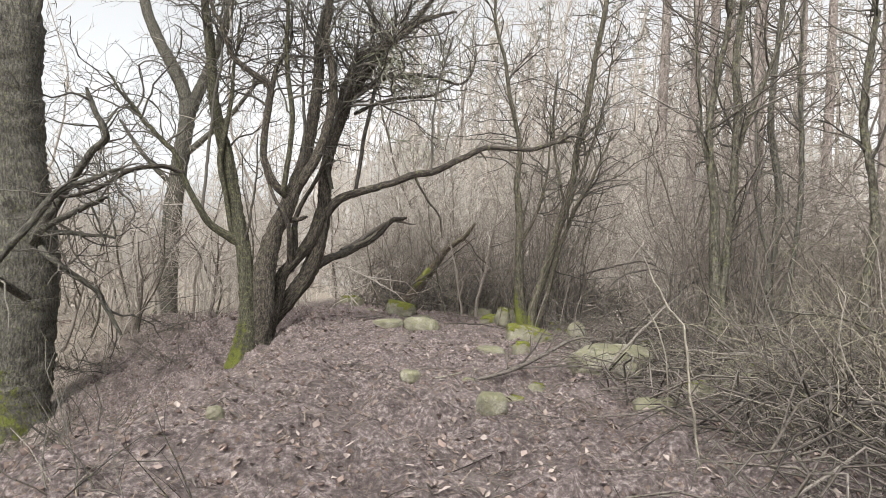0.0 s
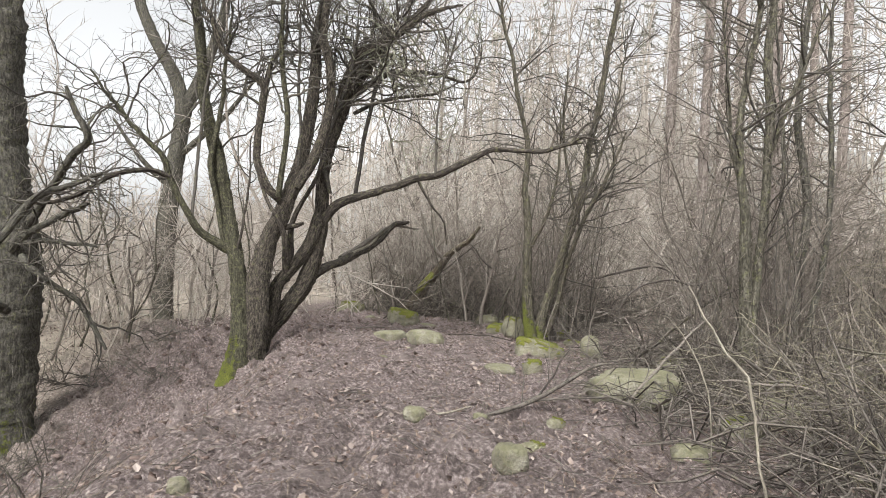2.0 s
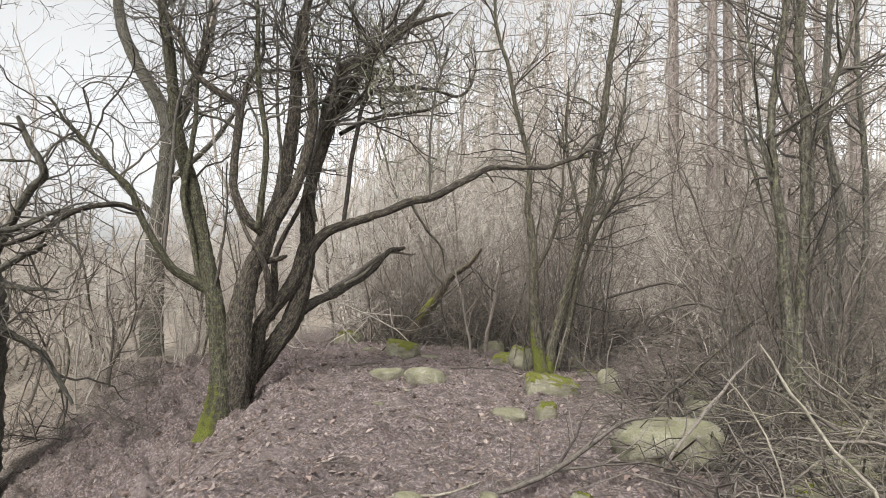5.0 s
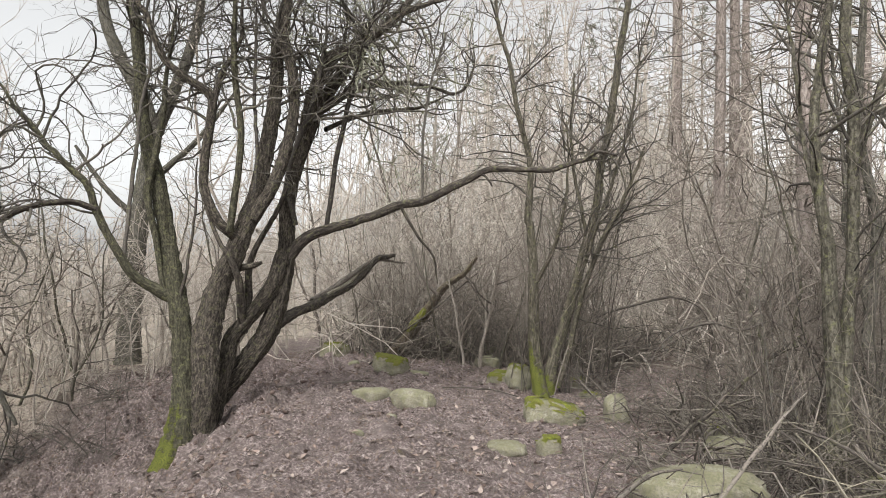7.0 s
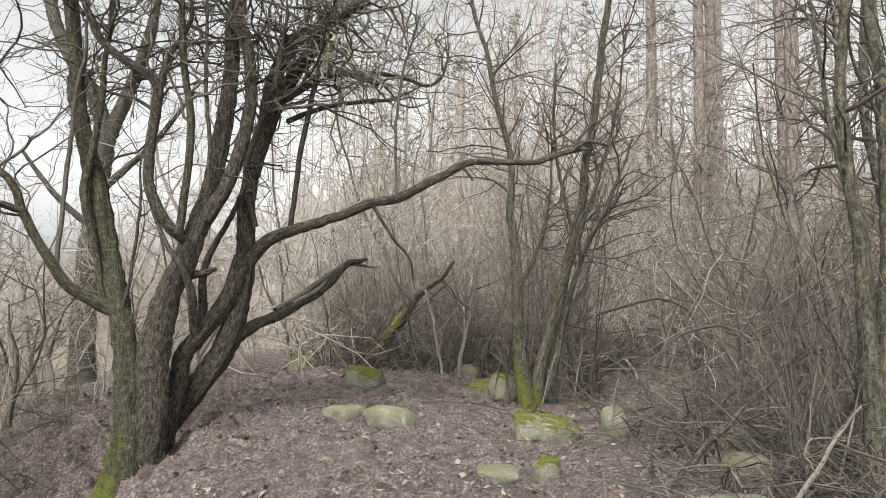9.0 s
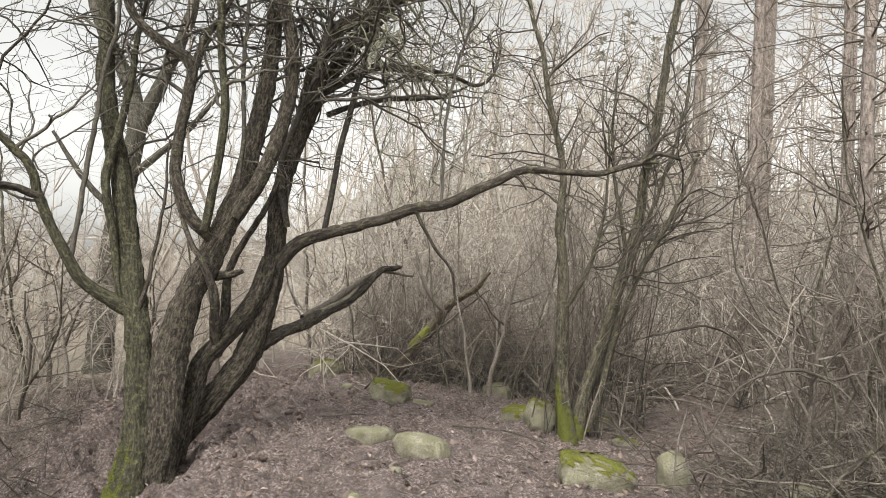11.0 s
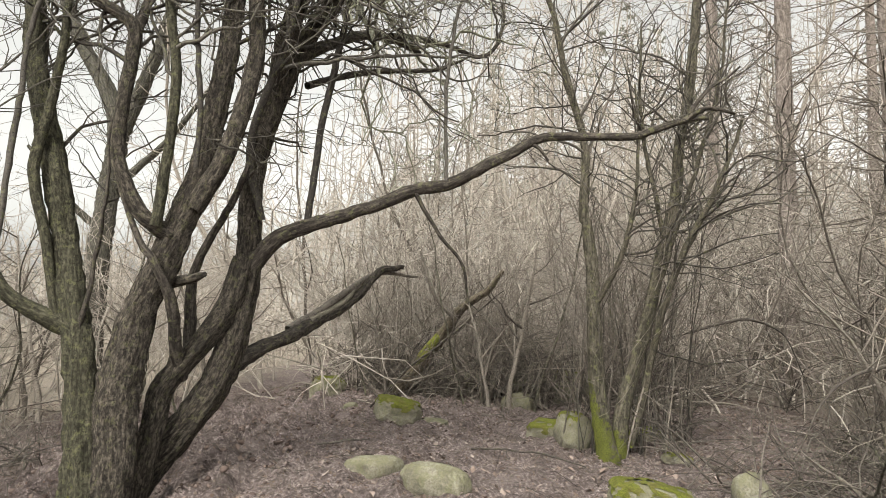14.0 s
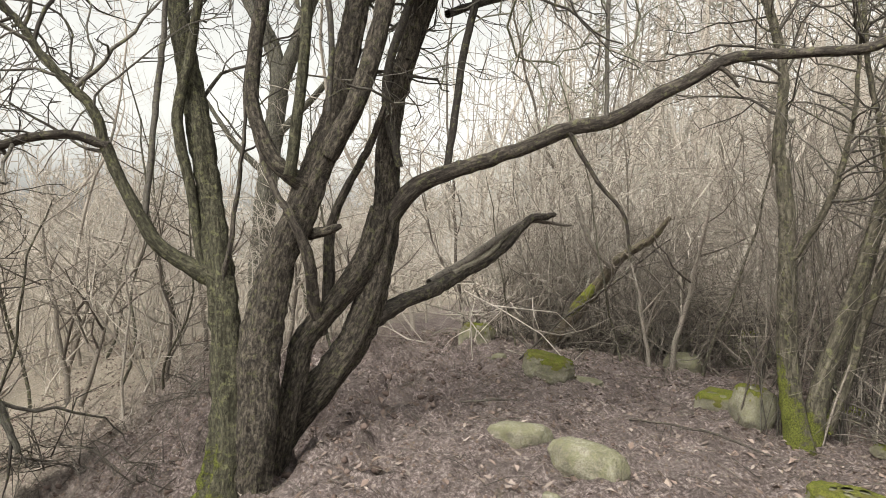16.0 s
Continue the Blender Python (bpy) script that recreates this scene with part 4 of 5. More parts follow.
stone(1.2, 13.75, (0.42, 0.36, 0.46), 30, 0.25, 30, cap=0.45)
stone(0.95, 14.3, (0.5, 0.3, 0.34), -30, 0.3, 31, cap=0.7)
stone(2.3, 14.6, (0.35, 0.3, 0.25), 0, 0.35, 32, cap=0.6)
stone(2.2, 13.2, (0.3, 0.24, 0.12), 0, 0.4, 33, cap=0.6)
stone(-1.85, 16.2, (0.22, 0.18, 0.16), 0, 0.3, 34)
stone(-2.05, 16.4, (0.2, 0.16, 0.14), 0, 0.3, 35)
stone(-0.5, 11.0, (0.12, 0.08, 0.08), 0, 0.3, 36)
stone(-0.05, 6.55, (0.16, 0.12, 0.12), 0, 0.3, 37)


# ---- thickets: shrubs nearby are things, the woods behind are stuff ----
def shrub_stems(seed, stems, tall, level=2, spread=0.5, r=0.014, per_metre=2.6, bend=0.12, lift=0.06, least=0.004, seg=0.25, foot=0.35):
    """The stems of a shrub one by one, and last the mass of their side shoots."""
    rg, out, twigs = random.Random(seed), [], Wood()
    for k in range(stems):
        w = Wood()
        a, lean = rg.uniform(0, 6.283), rg.uniform(0.05, spread)
        b = rg.uniform(0, 6.283)
        p = Vector((math.cos(b) * rg.uniform(0, foot), math.sin(b) * rg.uniform(0, foot), -0.08))
        grow(w, p, (math.cos(a) * lean, math.sin(a) * lean, 1), tall * rg.uniform(0.5, 1.1), r * rg.uniform(0.6, 1.4), level, rg, bend, lift, per_metre, (25, 80), (0.28, 0.6), seg, 0.2, least=least, side=twigs)
        out.append(w)
    return out + [twigs]


def shrub(name, label, places, seed, mat_a, mat_b, group, **kw):
    t = thing(name, label, "shrub", (0, 0, 0), group)
    *stems, twigs = shrub_stems(seed, **kw)
    for k, w in enumerate(stems):
        part("stem", w.mesh("stem", mat_b if k % 2 else mat_a), t)
    tagged(part("twig_mass", twigs.mesh("twig_mass", mat_a), t, "fine bare side twigs"), kind="stuff")
    rg = random.Random(seed)
    for i, (x, y, s) in enumerate(places):
        m = pose(x, y, ground_z(x, y), 0, 0, rg.uniform(0, 360))
        if i == 0:
            t.matrix_basis = m @ Matrix.Scale(s, 4)
        else:
            copy_thing(t, m).scale = (s, s, s)


def ring(seed, n, x0, x1, y0, y1, smin=0.8, smax=1.25, clear=()):
    rg, out = random.Random(seed), []
    while len(out) < n:
        x, y = rg.uniform(x0, x1), rg.uniform(y0, y1)
        if all((x - a) ** 2 + (y - b) ** 2 > r * r for a, b, r in clear):
            out.append((x, y, rg.uniform(smin, smax)))
    return out


PATHWAY = ((4.2, 15.0, 1.0), (5.0, 18.0, 0.9), (3.4, 13.0, 0.9), (5.8, 21.0, 0.8), (2.6, 11.5, 0.6))
shrub("bare_shrub", "leafless grey-brown shrub of many thin upright stems", ring(31, 9, -2.2, 1.2, 18.8, 21, clear=PATHWAY), 41, SHRUB_BARK, HAZY_PALE_SHRUB, "shrubs behind the clearing", stems=12, tall=3.6)
shrub("bare_shrub", "leafless tan shrub of slender arching shoots", ring(32, 9, -2.6, 3.2, 19.5, 23, clear=PATHWAY), 42, HAZY_PALE_SHRUB, HAZY_PALE_SHRUB, "shrubs behind the clearing", stems=14, tall=3.2, bend=0.16, spread=0.8)
shrub("dense_brush", "dark dense tangle of thin dead stems", ring(33, 23, -2.6, 4.6, 18.2, 20.6, 0.8, 1.15, clear=PATHWAY + ((0.3, 18.6, 0.5), (0.85, 17.2, 0.5), (-2.66, 18.2, 0.9), (-1.2, 17.6, 0.5))), 43, SHRUB_BARK, DEAD_WOOD, "brush behind the stones", stems=19, tall=1.8, spread=1.8, bend=0.33, lift=-0.01, per_metre=3.2, r=0.016, foot=0.9, seg=0.2, least=0.0065)
shrub("dense_brush", "tall dark tangle of arching dead stems like a hut", [(0.75, 17.7, 1.0), (1.35, 17.3, 0.95), (1.1, 18.5, 1.05), (1.9, 17.9, 0.9), (2.9, 18.3, 0.8)], 57, SHRUB_BARK, DEAD_WOOD, "brush behind the stones", stems=22, tall=2.7, spread=1.1, bend=0.27, lift=-0.015, per_metre=2.8, r=0.016, foot=0.8, seg=0.2, least=0.006)
# bark here is lightened for the haze over the low ground
shrub("bare_shrub", "leafless greenish shrub on the low bank", ring(34, 16, -13, -5.0, 11.5, 20, clear=((-6.7, 11.5, 1.2),)), 44, HAZY_PALE_SHRUB, HAZY_PALE_SHRUB, "shrubs beyond the bank", stems=9, tall=3.0, bend=0.2, spread=0.7)
shrub("bare_shrub", "leafless brown shrub crowding the path", ring(35, 12, 3.4, 7.5, 9.5, 14.5, 0.7, 1.1, clear=PATHWAY + ((3.2, 10.9, 0.6),)), 45, SHRUB_BARK, DEAD_WOOD, "shrubs on the right bank", stems=13, tall=2.6, bend=0.2, spread=0.9)
shrub("dense_brush", "sprawling tangle of dead brambly shoots", [(2.75, 5.2, 0.7), (3.0, 6.3, 0.8), (3.4, 7.3, 0.9), (2.5, 4.0, 0.6), (3.3, 5.2, 1.0), (4.0, 6.5, 1.0), (3.0, 3.6, 0.8), (3.9, 9.6, 0.9), (3.4, 11.8, 0.8), (4.2, 4.5, 1.0), (4.6, 9.3, 1.0), (3.2, 7.9, 0.6), (4.3, 7.6, 1.1), (5.0, 5.6, 1.2), (3.7, 10.7, 0.8)], 46, DEAD_WOOD, SHRUB_BARK, "brush beside the mound", stems=26, tall=1.7, spread=2.6, bend=0.33, lift=-0.012, per_metre=3.2, r=0.012, foot=0.9, seg=0.17, least=0.0045)
shrub("arching_brush", "pale arching dead shoots over the stones", [(2.9, 5.9, 0.7), (3.1, 4.6, 0.9), (3.7, 5.9, 1.0), (2.3, 3.5, 0.5), (3.6, 8.1, 0.8), (4.4, 5.4, 1.1), (3.3, 8.2, 0.5), (2.7, 4.7, 0.65)], 49, BRAMBLE, SHRUB_BARK, "brush beside the mound", stems=18, tall=2.1, spread=2.2, bend=0.24, lift=-0.03, per_metre=2.6, r=0.010, foot=0.8, seg=0.18)
shrub("fallen_brush", "heap of thin dead twigs on the ground", [(2.5, 12.2, 0.8), (3.0, 11.5, 0.8), (2.8, 10.4, 0.7), (2.8, 7.4, 0.5), (3.3, 9.3, 0.8), (5.0, 13.3, 0.9), (2.6, 5.7, 0.6), (2.6, 15.0, 0.6), (-4.4, 12.0, 0.6), (-5.4, 9.2, 0.7), (-6.2, 13.0, 0.8), (-7.6, 13.6, 0.9), (-5.2, 14.0, 0.7), (-8.6, 12.0, 0.9), (-4.2, 9.4, 0.6), (-7.4, 9.4, 0.9), (4.6, 11.6, 0.9), (5.4, 12.8, 1.0), (3.9, 10.0, 0.8), (5.2, 10.4, 1.0), (4.4, 9.0, 0.9), (3.6, 8.6, 0.7), (2.9, 9.1, 0.6), (6.2, 14.2, 1.0), (2.9, 16.0, 0.7)], 50, DEAD_WOOD, DEAD_WOOD, "dead brush on the ground", stems=30, tall=1.3, spread=6.0, bend=0.24, lift=-0.06, per_metre=3.0, r=0.013, foot=0.9, seg=0.2, least=0.005)
shrub("bramble", "thin arching greenish bramble canes over the bank", [(-1.9, 3.7, 0.7), (-2.9, 4.6, 0.8), (-2.2, 5.6, 0.6), (-3.9, 6.0, 0.9), (-4.8, 8.6, 0.8), (-3.3, 3.4, 0.8), (2.0, 3.3, 0.5), (-5.3, 7.0, 0.9), (-1.2, 4.0, 0.5), (-0.6, 3.7, 0.45), (-1.6, 4.8, 0.5), (-2.6, 3.5, 0.7), (1.4, 4.1, 0.4), (-3.6, 7.4, 0.7)], 47, TWIG_BARK, SHRUB_BARK, "brambles on the bank", stems=9, tall=1.25, spread=2.2, bend=0.2, lift=-0.03, per_metre=3.2, r=0.008, least=0.0025)
shrub("sapling", "thin straight leafless sapling", [(0.75, 16.6, 1.0), (-1.6, 17.6, 0.7), (2.9, 17.4, 1.1), (-4.6, 16.8, 1.0), (-6.0, 17.6, 1.1), (-7.2, 16.4, 1.2), (4.2, 12.4, 1.0), (5.6, 13.0, 1.1), (2.7, 15.6, 0.8), (-7.9, 14.9, 1.0), (0.2, 16.9, 0.8), (-8.8, 13.0, 1.0), (-9.6, 15.6, 1.2), (-6.6, 14.6, 0.8), (-10.4, 17.0, 1.2), (-8.2, 17.6, 1.1)], 48, SHRUB_BARK, THICKET_BARK, "saplings round the clearing", stems=2, tall=4.6, spread=0.3, r=0.036, bend=0.15, lift=0.06, per_metre=2.8)


shrub("basal_shoots", "dense thin upright shoots crowding a tree's foot", [(1.72, 13.55, 1.0), (2.1, 13.75, 0.9), (1.25, 13.6, 0.75), (2.5, 14.4, 0.9), (3.05, 9.1, 0.7), (3.5, 9.05, 0.8), (0.4, 17.4, 0.7)], 52, SHRUB_BARK, TWIG_BARK, "shoots at tree feet", stems=16, tall=3.2, spread=0.28, bend=0.1, lift=0.05, per_metre=2.2, r=0.010, least=0.004)


def sapling_arrays(seed, tall, r, level=2, per_metre=2.5):
    """A slim crooked woodland tree, branched from low down."""
    w, rg = Wood(), random.Random(seed)
    grow(w, (0, 0, -0.2), (rg.uniform(-0.15, 0.15), rg.uniform(-0.15, 0.15), 1), tall, r, level, rg, 0.13, 0.05, per_metre, (35, 85), (0.16, 0.42), 0.5, 0.08, 0.22, 0.42, 0.0075)
    return w.arrays()


def woods(name, label, kinds, places, mat, seed):
    """Many stems laid out over the plan and joined: a stretch of woodland."""
    rg = random.Random(seed)
    V, F, A, base = [], [], [], 0
    for x, y, s in places:
        v, f, a = kinds[rg.randrange(len(kinds))]
        t = rg.uniform(0, 6.283)
        c, d = math.cos(t) * s, math.sin(t) * s
        z = float(height(x, y))
        V.append(np.stack((v[:, 0] * c - v[:, 1] * d + x, v[:, 0] * d + v[:, 1] * c + y, v[:, 2] * s + z), -1))
        F.append(f + base)
        A.append(a)
        base += len(v)
    tagged(new(name, quad_mesh(name, np.vstack(V), np.vstack(F), np.vstack(A), mat)), label, "woods", kind="stuff")


def fan(seed, n, near, far, left=-62, right=62, keep_left=1.0, clear=()):
    """Places in a fan ahead of the clearing, thicker towards its near edge."""
    rg, out = random.Random(seed), []
    while len(out) < n:
        a, d = radians(rg.uniform(left, right)), near + (far - near) * rg.random() ** 1.3
        x, y = 0.0 + math.sin(a) * d, 4.0 + math.cos(a) * d
        if x < -0.18 * y and rg.random() > keep_left:
            continue
        if any((x - p) ** 2 + (y - q) ** 2 < r * r for p, q, r in clear):
            continue
        out.append((x, y, rg.uniform(0.75, 1.25)))
    return out


THIN = [sapling_arrays(200 + i, t, r) for i, (t, r) in enumerate(((8, 0.035), (10, 0.05), (7, 0.03), (11, 0.06), (9, 0.04), (8, 0.03)))]
BUSH = []
for s in range(6):
    V, F, A, base = [], [], [], 0
    for w in shrub_stems(300 + s, 7, 4.2, 2, 1.2, 0.018, 2.5, 0.27, 0.015, 0.0085, 0.42):
        v, f, a = w.arrays()
        V.append(v), F.append(f + base), A.append(a)
        base += len(v)
    BUSH.append((np.vstack(V), np.vstack(F), np.vstack(A)))
woods("far_thicket", "haze-paled tan thicket of bare shrubs filling the woods", BUSH, [(x, y, q * 1.2) for x, y, q in fan(51, 78, 16.0, 32, -58, 44, keep_left=0.6, clear=PATHWAY)], HAZY_PALE_SHRUB, 61)
woods("far_trees", "slender leafless trees of the woods behind", THIN, fan(52, 46, 16.5, 40, -58, 46, keep_left=0.5, clear=PATHWAY), HAZY_PALE_SHRUB, 62)


woods("tall_trees", "tall slender bare trees with many fine twigs behind the thicket", THIN, [(x, y, q * 1.55) for x, y, q in fan(55, 34, 22, 38, -16, 26, clear=PATHWAY)], HAZY_PALE_SHRUB, 65)
woods("right_thicket", "brown tangle of crooked bare shrubs before the pines", BUSH, [(x, y, q * 0.95) for x, y, q in fan(54, 32, 11.5, 22, 20, 48, clear=PATHWAY + ((4.6, 16.5, 0.9), (5.4, 19.5, 0.9)))], SHRUB_BARK, 64)
woods("upright_trees", "tall thin grey trees with fine upright twigs", THIN, [p for p in fan(53, 24, 15, 34, -14, 44, keep_left=0.0, clear=PATHWAY)], SHRUB_BARK, 63)


def far_hedge():
    """The distance: woods too far off to tell apart."""
    rg = np.random.RandomState(9)
    w = Wood()
    for _ in range(600):
        a, d = radians(rg.uniform(-75, 75)), rg.uniform(40, 75)
        x, y = math.sin(a) * d, 4 + math.cos(a) * d
        t = rg.uniform(4, 9) if x < -0.22 * y else rg.uniform(14, 30)
        z = float(height(x, y))
        lean = rg.uniform(-0.8, 0.8)
        w.tube([(x, y, z), (x + lean * 0.3, y, z + t * 0.5), (x + lean, y, z + t)], [rg.uniform(0.04, 0.09), 0.05, 0.025], 3, 0, rg.randint(1000))
        for _ in range(20 if t > 10 else 11):
            f = rg.uniform(0.06, 0.97)
            u, g = rg.uniform(-1, 1), rg.uniform(1.0, 3.4)
            px, pz = x + lean * f * f, z + t * f
            k = rg.uniform(-0.2, 1.0)
            w.tube([(px, y, pz), (px + u * g * 0.5, y + rg.uniform(-0.4, 0.4), pz + g * k * 0.4), (px + u * g * 0.85, y, pz + g * k)], [0.05, 0.038, 0.025], 3, 0, rg.randint(1000))
    tagged(new("distant_woods", w.mesh("distant_woods", HAZY_PALE_SHRUB)), "far bare woods, pale with painted haze", "woods", kind="stuff")
    # the edge of woodland that closes the view, haze painted in as grey
    m, n, l, b = material("hazy_far_woodland", 1.0)
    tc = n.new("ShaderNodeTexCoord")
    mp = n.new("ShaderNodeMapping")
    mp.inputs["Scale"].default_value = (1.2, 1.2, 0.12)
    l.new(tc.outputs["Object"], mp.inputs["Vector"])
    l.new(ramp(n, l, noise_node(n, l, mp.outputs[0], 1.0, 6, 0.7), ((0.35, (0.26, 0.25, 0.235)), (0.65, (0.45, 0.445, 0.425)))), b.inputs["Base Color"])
    k = 1400
    a = np.radians(np.linspace(-100, 100, k))
    x, y = np.sin(a) * 95, 4 + np.cos(a) * 95
    d = np.degrees(a)
    top = 6.0 + 20.0 / (1 + np.exp(-(d + 13.0) / 3.5)) - 7.0 / (1 + np.exp(-(d - 27.0) / 4.0))
    for step, amp in ((5, 1.1), (17, 2.0), (60, 2.0)):
        top = top + amp * np.convolve(rg.uniform(-1, 1, k + step - 1), np.hanning(step + 2)[1:-1] / math.sqrt(step), "valid") * 1.6
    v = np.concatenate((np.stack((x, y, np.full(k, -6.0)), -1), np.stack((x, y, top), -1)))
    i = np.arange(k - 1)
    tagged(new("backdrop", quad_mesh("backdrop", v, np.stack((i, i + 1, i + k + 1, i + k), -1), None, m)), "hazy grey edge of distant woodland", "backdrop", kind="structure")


far_hedge()


def conifer(x, y, tall, seed):
    """A far pine: trunk and a crown of needle sprays along drooping branches."""
    rg = np.random.RandomState(seed)
    z0 = float(height(x, y))
    t = thing("conifer", "tall hazy grey-green pine beyond the bare thicket", "tree", (x, y, z0), "conifers in the distance")
    w, q = Wood(), []
    w.tube([(x, y, z0 - 0.2), (x + 0.1, y, z0 + tall * 0.5), (x, y, z0 + tall)], [0.22, 0.15, 0.03], 6, 0, seed)
    z = 0.22 * tall
    while z < tall:
        reach = (tall - z) * 0.26 + 0.5
        for _ in range(6):
            a, g = rg.uniform(0, 6.283), reach * rg.uniform(0.5, 1.1)
            c, d, fall = math.cos(a), math.sin(a), rg.uniform(-0.25, 0.25)
            w.tube([(x, y, z0 + z), (x + c * g, y + d * g, z0 + z + fall * g)], [0.035, 0.012], 3, 0, seed)
            for f in np.linspace(0.3, 1.0, 6):
                e = rg.uniform(0, 6.283)
                q.append((x + c * g * f, y + d * g * f, z0 + z + fall * g * f, math.cos(e), math.sin(e), rg.uniform(-0.5, 0.7)))
        z += rg.uniform(0.6, 1.0)
    # trunk and needles carry the distance haze in their base colours
    part("trunk", w.mesh("trunk", HAZY_PALE_SHRUB), t)
    q = np.array(q)
    n = len(q)
    size, u = rg.uniform(0.22, 0.55, n), q[:, 3:6]
    side = np.stack((-u[:, 1], u[:, 0], rg.uniform(-0.6, 0.6, n)), -1) * 0.06
    V = np.stack((q[:, :3] - side * 0.3, q[:, :3] + u * size[:, None] * 0.5 - side, q[:, :3] + u * size[:, None], q[:, :3] + u * size[:, None] * 0.5 + side), 1)
    crown = part("crown", quad_mesh("crown", V.reshape(-1, 3), np.arange(n * 4).reshape(-1, 4), None, HAZY_NEEDLES, False), t, "needle sprays, grey-green with painted haze")
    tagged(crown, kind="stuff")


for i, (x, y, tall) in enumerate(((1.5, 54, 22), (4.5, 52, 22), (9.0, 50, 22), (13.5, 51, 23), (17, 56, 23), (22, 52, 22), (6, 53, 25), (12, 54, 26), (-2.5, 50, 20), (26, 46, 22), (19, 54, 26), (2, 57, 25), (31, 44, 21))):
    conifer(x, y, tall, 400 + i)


# ---- single branches lying or leaning about ----
def stick(label, mat, *knots, rough=0.08, side=0, seed=1, name="fallen_branch"):
    t = thing(name, label, "branch", knots[0][:3])
    starts = []
    limb("stick", mat, *knots, parent=t, slim=1.0, keep=starts, rough=rough, crown=0.8)
    if side:
        crown_of("twig", "", t, starts, mat, seed, side, 0.5, 1, 0.0, singly=True, stout=(0.006, 0.011), per_metre=3.0, bend=0.18)
    return t


stick("long dark fallen branch arching over the litter", DEAD_WOOD, (0.2, 6.65, -0.06, 0.01), (0.47, 6.9, 0.01, 0.014), (0.91, 7.1, 0.15, 0.018), (1.14, 7.3, 0.26, 0.016), (1.43, 7.5, 0.38, 0.012), (1.66, 7.6, 0.42, 0.006), side=3, seed=71)
stick("dark forked twig beside a fallen branch", DEAD_WOOD, (0.28, 6.9, -0.05, 0.009), (0.56, 7.1, 0.01, 0.012), (0.87, 7.1, 0.1, 0.011), (1.49, 7.2, 0.17, 0.006), side=2, seed=72)
stick("pale barkless branch leaning out of the brush", PALE_WOOD, (1.43, 5.52, 1.08, 0.004), (1.45, 5.25, 0.9, 0.006), (1.5, 4.95, 0.7, 0.006), (1.5, 4.85, 0.55, 0.006), (1.55, 4.7, -0.1, 0.006), seed=73)
stick("dark upright forked branch in the brush", DEAD_WOOD, (1.6, 7.42, -0.08, 0.013), (1.68, 7.5, 0.05, 0.013), (1.85, 7.6, 0.24, 0.013), (2.1, 7.7, 0.5, 0.012), (2.5, 7.9, 0.85, 0.006), side=3, seed=74)
stick("long bare pole leaning into the thicket", LIMB_BARK, (2.05, 9.38, 0.0, 0.022), (2.11, 9.4, 0.07, 0.022), (2.63, 9.6, 0.5, 0.019), (3.08, 9.7, 0.87, 0.015), (3.51, 9.8, 1.16, 0.009), side=3, seed=75)
stick("pale thin crooked stick on the bank", PALE_WOOD, (-1.6, 4.25, -0.3, 0.005), (-1.15, 4.15, -0.12, 0.007), (-0.9, 4.15, -0.08, 0.007), (-0.8, 4.15, -0.1, 0.007), (-0.62, 4.15, -0.14, 0.005), seed=76)
stick("short weathered stick half buried in soil", PALE_WOOD, (-0.68, 6.6, -0.02, 0.011), (-0.5, 6.62, 0.02, 0.011), (-0.34, 6.5, 0.0, 0.011), (-0.22, 6.45, -0.05, 0.007), seed=77)
stick("short weathered stick on trodden soil", PALE_WOOD, (-0.3, 6.8, -0.02, 0.010), (-0.02, 6.8, 0.0, 0.011), (0.18, 6.85, 0.02, 0.009), (0.33, 6.95, 0.06, 0.006), seed=78)
stick("arched dead branch across the brush", DEAD_WOOD, (2.4, 17.2, 0.7, 0.013), (3.23, 17.0, 1.2, 0.023), (4.14, 17.0, 1.51, 0.025), (4.71, 17.0, 1.64, 0.023), (5.3, 17.0, 1.4, 0.013), (5.7, 17.0, 0.5, 0.009), side=3, seed=79)
stick("arched dead branch beside the path", DEAD_WOOD, (2.3, 11.0, 0.5, 0.005), (2.64, 11.0, 1.02, 0.010), (3.11, 11.0, 1.2, 0.016), (3.5, 11.0, 1.16, 0.014), (3.94, 11.0, 1.25, 0.011), (4.6, 11.0, 0.6, 0.013), side=3, seed=80)
stick("pale bent twig in the brush", PALE_WOOD, (1.58, 6.3, 0.86, 0.003), (1.71, 6.2, 0.64, 0.005), (1.76, 6.1, 0.4, 0.005), (1.8, 6.05, -0.05, 0.005), seed=81)
stick("thin sticks lying among the stones", DEAD_WOOD, (0.0, 13.2, 0.03, 0.011), (0.6, 12.9, 0.05, 0.011), (1.1, 12.4, 0.04, 0.007), side=1.5, seed=82)
stick("thin stick lying on trodden soil", DEAD_WOOD, (-1.7, 12.9, 0.03, 0.009), (-1.35, 13.1, 0.05, 0.012), (-1.1, 13.3, 0.04, 0.007), seed=83)
stick("leaning dead stem before the stones", LIMB_BARK, (-1.55, 16.2, 0.0, 0.015), (-0.9, 16.6, 0.7, 0.017), (-0.2, 17.0, 1.3, 0.015), (0.6, 17.2, 2.0, 0.009), side=2, seed=84)
stick("thin upright dead shoot", DEAD_WOOD, (2.0, 10.9, 0.0, 0.011), (2.02, 10.9, 0.35, 0.009), (2.1, 10.9, 0.75, 0.006), side=4, seed=85)


